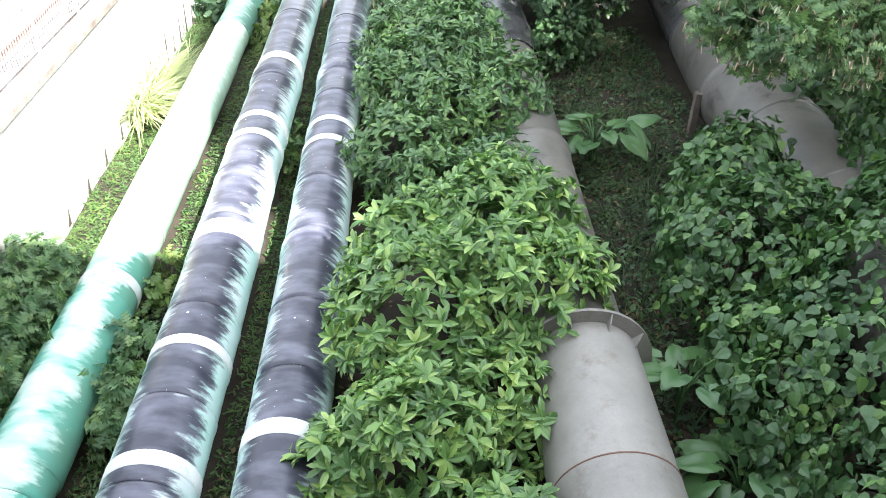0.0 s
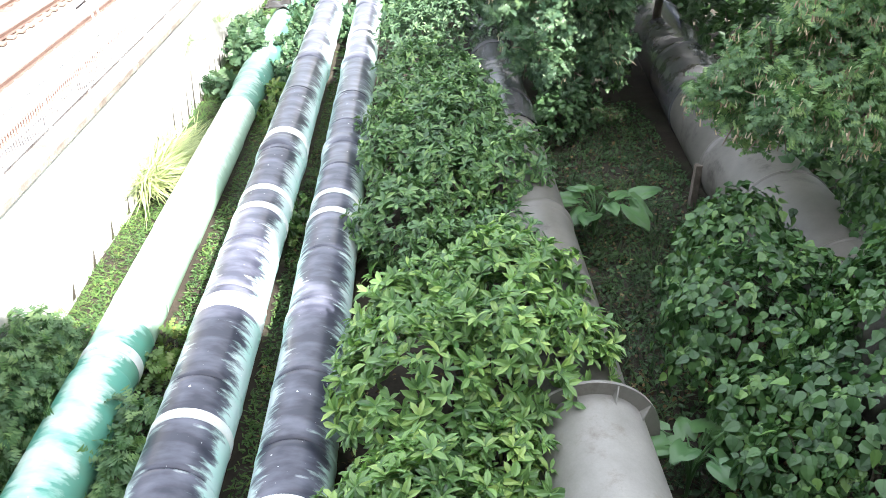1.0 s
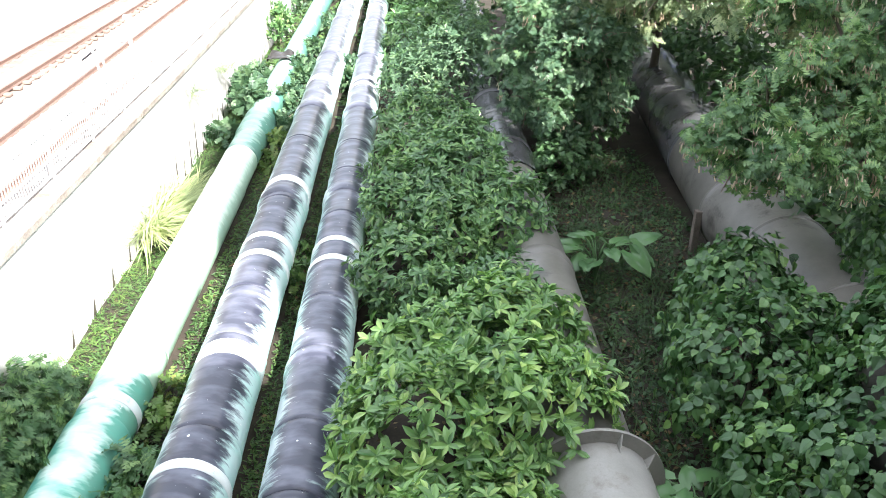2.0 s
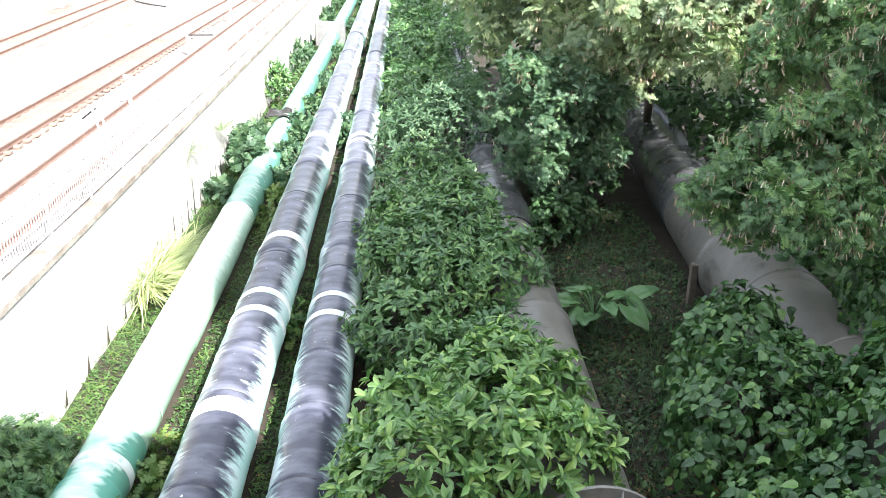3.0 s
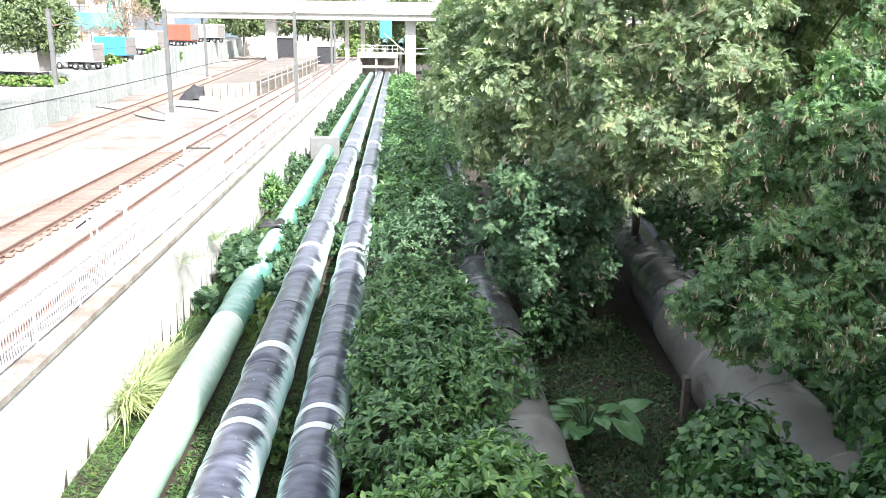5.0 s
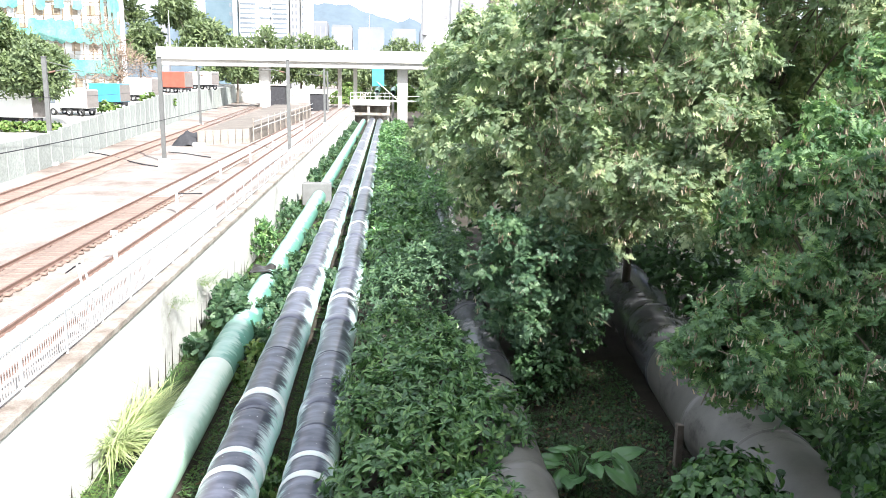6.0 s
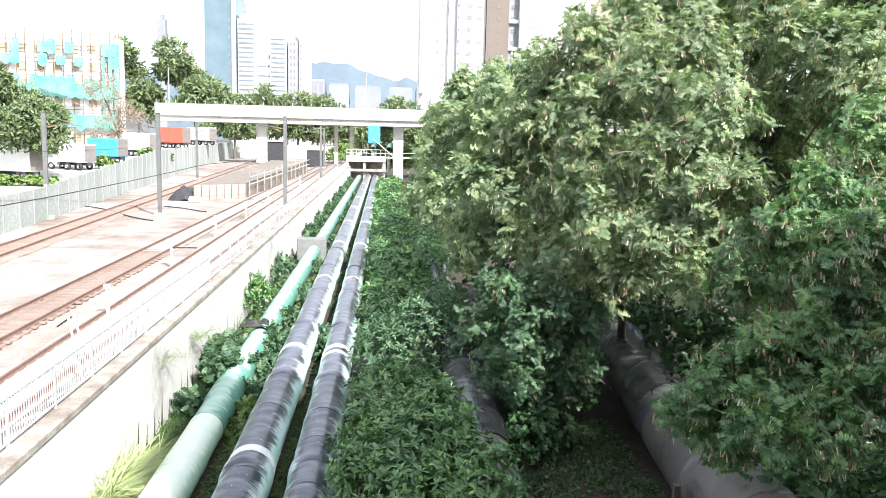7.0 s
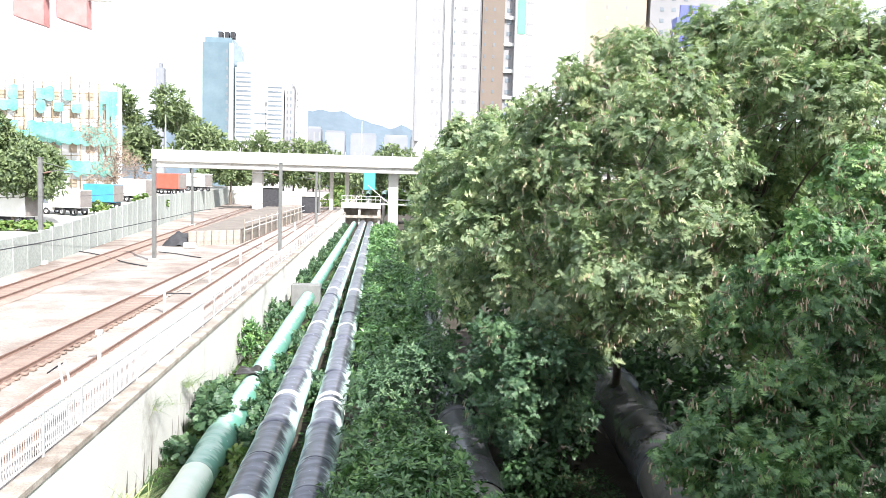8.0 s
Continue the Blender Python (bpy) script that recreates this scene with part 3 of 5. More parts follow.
straight_pipe("pipe_black", -3.55, 0.88, 0.65, [7.0, 8.6, 10.7, 13.5, 15.4, 20.3] + far_joints,
              [(21.6, 0.42), (17.9, 0.28), (16.95, 0.28), (13.0, 0.5), (9.76, 0.22), (7.38, 0.26), (32.8, 0.5), (49.6, 0.5), (66.0, 0.5), (82.5, 0.5), (99, 0.5), (115.5, 0.5), (132, 0.5), (148, 0.5)],
              [(12.8, 0.75, 0.012), (20.9, 0.5, 0.045), (29.0, 0.5, 0.045), (37.2, 0.5, 0.045), (45.5, 0.5, 0.045), (54, 0.5, 0.045), (62.3, 0.5, 0.045)],
              BLACK_PIPE, "black coated water pipe worn to white, with white bands")
straight_pipe("pipe_black", -1.83, 0.75, 0.63, [6.4, 9.3, 11.0, 13.2, 15.2, 19.6, 22.8] + far_joints,
              [(17.95, 0.24), (16.95, 0.26), (8.04, 0.30), (33.2, 0.5), (32.3, 0.35), (50, 0.5), (66.3, 0.5), (83, 0.5), (99.5, 0.5), (116, 0.5), (132, 0.5)],
              [(13.0, 0.25, 0.03), (21.4, 0.5, 0.04), (29.3, 0.5, 0.045), (37.5, 0.5, 0.045), (46, 0.5, 0.045), (54.5, 0.5, 0.045)],
              BLACK_PIPE, "black coated water pipe beside the hedge, streaked with white")
# faded gives the y range painted pale as sunlit.
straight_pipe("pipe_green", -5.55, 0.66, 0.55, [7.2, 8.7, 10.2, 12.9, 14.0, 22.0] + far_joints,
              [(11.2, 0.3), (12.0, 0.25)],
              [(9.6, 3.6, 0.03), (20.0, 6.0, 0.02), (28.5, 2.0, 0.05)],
              GREEN_PIPE, "green painted water pipe, whitish along its crown, with sunlit and shaded stretches painted in", faded=(12.9, 25.3))


def along(points, a, b, n):
    pts = np.array(points, float)
    ys = np.linspace(a, b, n)
    return np.stack([np.interp(ys, pts[:, 1], pts[:, 0]), ys, np.interp(ys, pts[:, 1], pts[:, 2])], 1)


def flange(parent, x, y, z, r0, r1):
    ys = np.array([y - 0.031, y - 0.03, y + 0.03, y + 0.031])
    v, f = tube_arrays(np.stack([0 * ys + x, ys, 0 * ys + z], 1), [r0, r1, r1, r0], 48)
    ring = piece("flange", mesh_of("flange", v, f, GREY_PIPE), parent, label="upright steel flange ring with stiffening ribs")
    for a in np.arange(0, 360, 36):
        bm = box_bm(-0.012, -0.28, r0 - 0.02, 0.012, -0.03, r1 - 0.02)
        for vert in bm.verts:
            if vert.co.y < -0.2 and vert.co.z > r0 + 0.02:
                vert.co.z = r0 + 0.03
        rib = part("rib", bm, GREY_PIPE, ring)
        rib.matrix_basis = Matrix.Translation((x, y, z)) @ Matrix.Rotation(radians(a + 18), 4, "Y")
    return ring


# Dark pipe coating, taken darker still to hold the tree shade.
DARK_PIPE = plain("dark_shaded_pipe_coating", (0.048, 0.048, 0.054), (0.105, 0.105, 0.11), 0.26, 1.4, 30, 0.08, 0.0, (0.025, 0.022, 0.02), grain=0.08)
# Darker copy of the grey paint; shade under the trees is in its colour.
SHADE_PIPE = plain("shaded_brown_grey_pipe_paint", (0.10, 0.095, 0.082), (0.17, 0.16, 0.145), 0.40, 1.2, 30, 0.08, 0.0, (0.035, 0.03, 0.026), grain=0.06)
GREY1 = [(2.72, -6, 1.15), (2.80, 9.4, 1.15), (2.95, 16, 1.1), (3.16, 30, 1.07), (3.72, 56, 1.1), (5.0, 110, 1.1), (6.5, 180, 1.1)]
g1 = thing("pipe_grey", (0, 0, 0), "large grey painted water pipe with a flange and a rusty seam", "pipe", "water pipes")
for a, b, r in ((-6, 6.85, 0.90), (6.86, 9.45, 0.90), (9.45, 16.2, 0.80), (16.2, 21.8, 0.76), (21.8, 29.5, 0.80), (29.5, 46, 0.82), (46, 54, 0.82), (54, 110, 0.85), (110, 180, 0.85)):
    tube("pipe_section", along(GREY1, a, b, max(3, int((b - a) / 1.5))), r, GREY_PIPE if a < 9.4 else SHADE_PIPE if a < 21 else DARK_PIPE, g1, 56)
for y, w, r in ((6.85, 0.05, 0.912), (16.2, 0.5, 0.83), (24.0, 0.3, 0.84), (29.4, 0.5, 0.86), (31.0, 0.2, 0.85), (46, 0.4, 0.86), (54, 0.4, 0.89)):
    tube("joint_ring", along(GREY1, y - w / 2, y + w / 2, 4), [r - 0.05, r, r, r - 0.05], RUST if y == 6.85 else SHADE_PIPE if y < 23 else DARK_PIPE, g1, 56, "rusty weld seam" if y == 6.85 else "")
flange(g1, 2.80, 9.45, 1.15, 0.82, 1.12)

GREY2 = [(8.7, 2, 1.2), (8.9, 16, 1.2), (8.95, 19.5, 1.2), (9.2, 22.6, 1.25), (9.75, 28.3, 1.3), (10.5, 35.6, 1.3), (11.2, 41, 1.3), (13.4, 55, 1.3), (19, 90, 1.3)]
g2 = thing("pipe_grey", (0, 0, 0), "large grey water pipe in the shade of the trees", "pipe", "water pipes")
for a, b in ((2, 13.6), (13.6, 16.8), (16.8, 19.5), (19.5, 23.6), (23.6, 27.2), (27.2, 33.5), (33.5, 41), (41, 90)):
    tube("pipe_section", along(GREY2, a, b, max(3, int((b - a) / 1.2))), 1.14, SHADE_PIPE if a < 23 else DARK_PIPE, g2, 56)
for y, w in ((13.6, 0.1), (16.8, 0.12), (23.6, 0.25), (27.2, 0.45), (33.5, 0.3)):
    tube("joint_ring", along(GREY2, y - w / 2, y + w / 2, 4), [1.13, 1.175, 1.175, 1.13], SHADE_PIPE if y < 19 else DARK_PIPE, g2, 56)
for y in (19.5,):
    c = along(GREY2, y, y + 0.1, 2)[0]
    strap = tube("support_strap", along(GREY2, y - 0.09, y + 0.09, 4), [1.13, 1.19, 1.19, 1.13], SHADE_PIPE, g2, 56, "dull steel strap")
    box("support_post", (c[0] - 1.30, y - 0.1, -0.1), (c[0] - 1.12, y + 0.1, c[2] + 0.1), BARK, g2, 0.01, "brown steel support post")

# concrete collar block and rubbish on the green pipe
BLOCK = plain("grey_cast_concrete", (0.13, 0.13, 0.13), (0.21, 0.21, 0.205), 0.85, 1.5, 25, 0.2)
blk = thing("pipe_block", (-5.75, 66.0, 0), "grey concrete anchor block round the green pipe", "block")
box("block_body", (-1.15, -0.6, -0.1), (1.15, 0.6, 1.75), BLOCK, blk, 0.05)


# ---- vegetation between and beside the pipes ----
hedge_label = "dense glossy green shrub with rosettes of oval leaves between the pipes"
rosette_bush([(0.2, 5.0, 1.1, 1.2), (1.3, 6.0, 0.9, 1.0), (0.0, 7.6, 1.3, 1.15), (1.2, 8.6, 1.1, 0.95)], 13, 0.255, 8, hedge_label, group="hedge shrubs", lumpy=True)
rosette_bush([(0.2, 9.8, 1.6, 1.3), (1.5, 10.3, 1.75, 1.25), (2.5, 10.4, 2.0, 0.75), (0.2, 11.7, 1.6, 1.2), (1.6, 12.2, 1.7, 1.3), (2.4, 12.6, 1.9, 0.8)], 13, 0.255, 8, hedge_label, group="hedge shrubs", lumpy=True)
rosette_bush([(2.0, 14.7, 1.5, 0.85), (0.8, 14.8, 1.1, 1.0), (-0.1, 16.4, 1.1, 1.15), (1.0, 17.6, 1.5, 1.2), (2.1, 17.6, 1.6, 0.95), (0.1, 19.4, 1.4, 1.35), (1.5, 20.3, 1.7, 1.3), (2.5, 18.3, 2.0, 0.85)], 13, 0.24, 7, "glossy green shrub with bare brown twigs showing inside", group="hedge shrubs", material=LEAF_MID, lumpy=True)
rosette_bush([(0.2, 22.6, 1.4, 1.35), (1.7, 23.3, 1.6, 1.15), (0.3, 26.6, 1.2, 1.35), (1.5, 26.8, 1.1, 1.1)], 12, 0.25, 6, hedge_label, group="hedge shrubs", shape=OVAL_FAR, material=LEAF_MID, lumpy=True)
rosette_bush([(0.5, 31.0, 1.5, 1.6), (1.9, 31.2, 2.1, 1.6), (2.4, 33.0, 2.4, 1.3), (1.1, 33.5, 1.6, 1.6)], 13, 0.23, 6, "rounded dome of dense dark green shrub", group="hedge shrubs", material=LEAF_DEEP, shape=OVAL_FAR)
for y in range(37, 160, 6):
    g = 0.25 + 0.004 * y
    rosette_bush([(rng.uniform(-0.3, 0.1), y, 0.5, 1.1), (rng.uniform(0.9, 1.4), y + 2, 0.9, 1.3), (rng.uniform(-0.3, 0.2), y + 3.5, 0.7, 1.1), (2.2, y + 4, 0.9, 1.3)],
                 6 if y < 80 else 2.2, g, 5, "low green shrub beside the black pipe", group="low shrubs", material=LEAF_MID, shape=OVAL_FAR, inner=0.2)

rosette_bush([(2.9, 36.4, 1.7, 1.2), (2.6, 38.6, 1.6, 1.2), (3.0, 41.0, 1.7, 1.2), (3.2, 43.2, 1.5, 1.1)], 9, 0.26, 5, "dark green shrub grown over the grey pipe", group="hedge shrubs", material=LEAF_MID, shape=OVAL_FAR)
rosette_bush([(3.0, 50.5, 1.7, 1.3), (3.3, 53.5, 1.9, 1.4), (3.6, 57.0, 2.0, 1.4), (3.7, 61.0, 2.0, 1.5), (4.0, 65.5, 2.0, 1.6), (4.2, 70.5, 2.0, 1.7)], 5, 0.36, 4, "green shrub grown over the grey pipe", group="hedge shrubs", material=LEAF_MID, shape=OVAL_FAR)


def vine_mound(blobs, label):
    ob = thing("vine_thicket", (0, 0, 0), label, "vine")
    stems(ob, (np.mean([b[0] for b in blobs]), np.mean([b[1] for b in blobs])), blobs, 0.06, BARK)
    p, o = on_blobs(clumped(blobs, 7, 0.5, 0.9) + blobs, 68, -0.4, 0.24, inner=0.2, prune=0.80)
    n = len(p)
    out = o + rng.normal(size=o.shape) * 0.5 + np.array([0, 0, 0.25])
    out /= np.linalg.norm(out, axis=1)[:, None]
    # blades lie like scales: tips hang down, faces outward
    z = out
    down = np.array([[0, 0, -1.0]]) + rng.normal(size=(n, 3)) * 0.45
    x = down - z * np.sum(down * z, 1)[:, None]
    x /= np.linalg.norm(x, axis=1)[:, None] + 1e-9
    y = np.cross(z, x)
    scatter("foliage", HEART, p, np.stack([x, y, z], -1), 0.19 * rng.uniform(0.5, 1.2, n), LEAF_VINE, ob)
    return ob


vine_mound([(7.0, 14.6, 2.1, 0.8), (6.6, 13.7, 1.7, 1.25), (6.0, 11.6, 1.5, 1.3), (7.0, 12.3, 1.6, 1.15)], "dark green heart-leaved vine draped over a low thicket")
vine_mound([(6.6, 8.2, 1.6, 1.5), (7.8, 9.6, 2.0, 1.6), (6.7, 6.2, 1.4, 1.5), (5.9, 9.4, 1.1, 1.1), (5.9, 7.6, 0.9, 1.0), (8.6, 7.4, 2.2, 1.7), (8.9, 10.8, 2.4, 1.5)], "tall green heart-leaved vine thicket beside the grey pipe")
vine_mound([(10.2, 14.2, 2.6, 1.3), (10.9, 12.5, 2.6, 1.5)], "heart-leaved vine hanging over the grey pipe")


def ear_leaf(size):
    """A broad arrow-shaped leaf with lobes at its base and ripples between the ribs, along +x."""
    spec = [(-0.30, 0.10, 0.26), (-0.18, 0.03, 0.36), (0.0, 0.0, 0.42), (0.2, 0.0, 0.43), (0.42, 0.0, 0.38), (0.62, 0.0, 0.29), (0.8, 0.0, 0.18), (0.93, 0.0, 0.08), (1.0, 0.0, 0.01)]
    v, f, across = [], [], 7
    for s, inner, w in spec:
        for j in range(across):
            u = (j - 3) / 3
            y = math.copysign(inner + abs(u) * (w - inner), u) if u else 0.0
            x = s if abs(u) > 0.01 or s > -0.05 else -0.02
            ripple = 0.06 * math.sin(27 * (s + 0.45 * abs(u))) * min(1.0, abs(u) * 2)
            v.append((x, y, 0.18 * abs(y) - 0.28 * s * s + ripple))
    for i in range(len(spec) - 1):
        for j in range(across - 1):
            k = i * across + j
            f.append((k, k + across, k + across + 1, k + 1))
    return np.array(v) * size, np.array(f)


def elephant_ear(x, y, count, reach, height, label):
    ob = thing("elephant_ear", (x, y, 0), label, "plant", "elephant ear plants")
    for k in range(count):
        a = 2.4 * k + 0.6
        r = reach * rng.uniform(0.45, 1.0)
        tip = np.array([r * math.cos(a), r * math.sin(a), height * rng.uniform(0.6, 1.05)])
        t = np.linspace(0, 1, 8)[:, None]
        path = tip * np.array([[1, 1, 0]]) * t * t + np.array([[0, 0, 1.0]]) * tip[2] * np.sin(t * 1.57)
        tube("stalk", path, np.linspace(0.03, 0.014, 8), LEAF_ALOCASIA, ob, 7)
        v, f = ear_leaf(rng.uniform(0.42, 0.72))
        m = Matrix.Rotation(a, 3, "Z") @ Matrix.Rotation(radians(rng.uniform(-25, 28)), 3, "Y") @ Matrix.Rotation(radians(rng.uniform(-15, 15)), 3, "X")
        piece("leaf", mesh_of("leaf", (np.array(m) @ v.T).T + tip, f, LEAF_ALOCASIA, True), ob)
    return ob


elephant_ear(4.7, 17.9, 13, 1.05, 1.35, "elephant ear plant with broad ribbed green leaves")
elephant_ear(4.45, 9.2, 10, 0.7, 1.5, "elephant ear plant leaning on the grey pipe")
elephant_ear(4.9, 7.5, 12, 0.75, 1.05, "elephant ear plant among dark undergrowth")

# dark broad-leaved bush between the grey pipes
rosette_bush([(5.2, 25.0, 0.8, 1.0), (5.4, 27.2, 1.4, 1.4), (6.6, 27.6, 1.2, 1.2), (4.6, 24.0, 0.7, 0.8), (5.2, 30.0, 2.2, 1.7), (6.9, 31.0, 2.2, 1.6)], 15, 0.19, 6,
             "dark green small-leaved bush standing between the grey pipes", "bush", LEAF_BUSH, SMALL, inner=0.6)

near_tree = "feathery-leaved tree hung with brown seed pods"
feather_tree((11.6, 17.5), [(9.6, 17.5, 8.4, 1.25), (9.7, 16.2, 7.7, 1.3), (9.2, 18.6, 7.2, 1.3), (7.3, 15.7, 5.3, 1.25), (6.4, 15.3, 4.6, 0.8), (8.3, 15.3, 5.4, 1.25), (9.6, 15.8, 5.9, 1.4), (11.4, 17.6, 8.7, 1.5), (10.7, 16.5, 6.8, 1.6), (7, 14, 4.7, 0.9), (9.2, 14, 5.1, 1.2), (12.7, 19.2, 9.9, 1.8), (7.2, 14.6, 4.3, 0.7), (6.8, 15.4, 4.2, 0.7), (8.4, 13.9, 4.7, 0.8)], 8.0, near_tree, 0.255, leaf=LEAF_FRESH)
feather_tree((9.6, 31.5), [(6.4, 28.2, 4.8, 1.5), (7.6, 27.4, 5.0, 1.4), (8.6, 27.0, 5.4, 1.3), (9, 25.4, 12.2, 1.9), (7.3, 27, 10.8, 1.9), (9.4, 23.1, 10.8, 1.5), (8, 23.7, 9.6, 1.7), (6.7, 26.1, 9, 1.8), (5.5, 28.3, 7.4, 1.8), (6.9, 23.9, 7.5, 1.5), (8.3, 22.4, 7.7, 1.5), (9.1, 21, 8.5, 1.3), (5.9, 26.1, 6.2, 1.4), (7.2, 23.1, 6.3, 1), (8.1, 21.2, 6.3, 0.9), (8.3, 29.6, 13.8, 1.9), (7.2, 32, 13.4, 1.6), (5.8, 32.5, 9.8, 2), (9.4, 21.9, 7.1, 1)], 4.9, near_tree, 0.31)
feather_tree((5.4, 28.0), [(6.6, 26.6, 3.6, 1.3), (4.6, 25.2, 2.2, 1.0), (5.6, 26.0, 2.6, 1.1), (4.2, 26.1, 4.8, 1.2), (3.4, 26.6, 3.9, 1), (5, 25.3, 3.9, 1.2), (3.7, 24.2, 2.9, 1), (5.8, 24.7, 4.6, 1), (4.6, 28.4, 4.0, 1.5), (6.6, 25.2, 2.6, 0.9)], 7, "low dark green feathery tree leaning over the grey pipe", 0.27, pods=0.15, girth=0.1, leaf=LEAF_DEEP)
feather_tree((8.0, 36.5), [(4.6, 36.0, 5.6, 2.0), (8.6, 37.5, 5.4, 2.2), (6.6, 37.0, 6.6, 2.2), (5.4, 34.0, 8.6, 2.3), (7.0, 34.5, 11.8, 2.2), (10.8, 31.0, 9.0, 2.6)], 2.6, near_tree, 0.52, FEATHER_FAR, pods=0.7)
feather_tree((7.0, 46.5), [(5.0, 41.5, 4.6, 2.2), (8.5, 43.5, 6.6, 2.8), (2.9, 50.0, 6.2, 2.0), (5.5, 49.0, 5.5, 2.6), (3.6, 44.5, 6.6, 2.0), (4.6, 47.5, 9.2, 2.6), (6.6, 45.0, 11.2, 2.6), (8.8, 45.0, 11.8, 2.4), (5.4, 51.0, 12.0, 2.4)], 2.0, near_tree, 0.57, FEATHER_FAR, pods=0.5)
feather_tree((6.4, 64.5), [(4.0, 56.5, 5.4, 2.2), (6.2, 58.0, 8.0, 2.8), (4.6, 61.5, 6.8, 2.4), (5.6, 65.0, 9.6, 2.9), (7.2, 63.0, 12.4, 2.8), (9.2, 63.0, 12.6, 3.2), (6.0, 70.0, 10.6, 2.8)], 1.5, near_tree, 0.68, FEATHER_FAR, pods=0.3)
feather_tree((6.8, 86), [(6.0, 82, 6.6, 3.0), (7.2, 88, 9.6, 3.2), (9.0, 86, 13.0, 3.4), (11, 84, 13.0, 3.6)], 1.2, near_tree, 0.8, FEATHER_FAR, pods=0.15)
feather_tree((8.0, 115), [(8.0, 110, 6.0, 3.5), (9.5, 118, 8.0, 4.0), (13, 114, 11.0, 4.5)], 0.7, near_tree, 1.15, FEATHER_FAR, pods=0)
feather_tree((8.5, 145), [(10, 140, 5.0, 3.6), (11.5, 152, 6.5, 4.0), (15, 146, 9.5, 4.5)], 0.6, near_tree, 1.3, FEATHER_FAR, pods=0)
edge_tree = "tall spreading feathery tree at the edge of the thicket"
feather_tree((14.5, 28.5), [(13, 24.7, 12.5, 2), (12.8, 28, 13.9, 2.2), (13.9, 23.1, 12, 1.9), (11.2, 30.7, 14.8, 2.2), (13.2, 30.8, 15.7, 2.2), (14.2, 26, 14.8, 2.2), (15.1, 24.4, 14, 2.2), (9.8, 32.1, 15.6, 1.5), (12.9, 27, 12.1, 1.4)], 3.4, edge_tree, 0.36, pods=1.0)
feather_tree((16.5, 24), [(12.0, 26.5, 9.3, 2.0), (14.6, 29.0, 9.6, 2.6), (17.0, 28.5, 10.5, 2.8), (16.2, 24.5, 8.6, 2.4), (14.0, 23.0, 7.0, 2.4), (13.0, 27.0, 5.5, 2.4), (15.5, 30, 7.5, 2.8)], 1.9, edge_tree, 0.6, FEATHER_FAR, pods=0.4)
feather_tree((15.5, 38), [(8.4, 41.0, 9.3, 2.4), (10.8, 39.0, 8.0, 2.4), (13.0, 35.0, 9.5, 3.2), (15.0, 37.0, 13.6, 3.0), (18.0, 35.0, 15.5, 3.4), (12.5, 40.0, 12.6, 2.6), (12.0, 39.0, 5.5, 2.6), (15.5, 40.0, 6.0, 3.0), (19.0, 40.0, 9.0, 3.4), (12.0, 36.0, 11.6, 1.9)], 1.0, edge_tree, 0.72, FEATHER_FAR, pods=0.3)
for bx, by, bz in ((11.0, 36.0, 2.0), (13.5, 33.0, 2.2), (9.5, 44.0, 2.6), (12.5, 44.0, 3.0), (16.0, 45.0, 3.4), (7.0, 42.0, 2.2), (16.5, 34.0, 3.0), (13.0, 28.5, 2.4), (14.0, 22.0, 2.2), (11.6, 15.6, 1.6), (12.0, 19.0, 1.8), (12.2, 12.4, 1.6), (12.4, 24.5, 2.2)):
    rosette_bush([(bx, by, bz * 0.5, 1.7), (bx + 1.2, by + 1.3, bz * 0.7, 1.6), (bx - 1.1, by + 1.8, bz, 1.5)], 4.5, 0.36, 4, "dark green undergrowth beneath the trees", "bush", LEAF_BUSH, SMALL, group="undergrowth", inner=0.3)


def strip(name, areas, per_m2, shape, size, material, label, upright=False, category="ground cover", height=0.1):
    """Many small leaves or blades over patches of ground (x0, x1, y0, y1)."""
    P = []
    for x0, x1, y0, y1 in areas:
        n = int(per_m2 * (x1 - x0) * (y1 - y0))
        q = np.stack([rng.uniform(x0, x1, n), rng.uniform(y0, y1, n), np.zeros(n)], 1)
        clump = np.array([noise.noise(Vector((a * 0.9, b * 0.9, 2))) for a, b, _ in q])
        q = q[clump > rng.uniform(-1.1, 0.0, n)]
        P.append(q)
    P = np.concatenate(P)
    P[:, 2] = [0.10 * noise.noise(Vector((a * 0.7, b * 0.5, 3))) + 0.04 * noise.noise(Vector((a * 2.5, b * 2.5, 5))) for a, b, _ in P]
    P[:, 2] += rng.uniform(0, height, len(P))
    up = np.tile(np.array([[0, 0, 1.0]]), (len(P), 1)) + rng.normal(size=(len(P), 3)) * 0.3
    lean = rng.uniform(0.3, 0.9, len(P)) if upright else rng.uniform(1.0, 1.7, len(P))
    ob = scatter(name, shape, P, turns(up, lean), size * rng.uniform(0.6, 1.3, len(P)), material, None)
    return tagged(ob, label, category, kind="stuff")


strip("ground_cover", [(-7.4, -6.1, 8, 40), (-5.1, -4.0, 6, 34), (-3.0, -2.4, 5, 30)], 420, TINY, 0.09, LEAF_GROUND, "low bright green creeping leaves on the soil")
strip("ground_cover", [(-7.4, -6.2, 40, 170), (-5.0, -4.2, 34, 150), (-2.9, -2.45, 30, 150)], 40, SMALL, 0.24, LEAF_GROUND, "low green creeping leaves along the pipes")
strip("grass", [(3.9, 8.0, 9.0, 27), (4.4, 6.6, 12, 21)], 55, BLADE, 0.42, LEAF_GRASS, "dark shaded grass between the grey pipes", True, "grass")
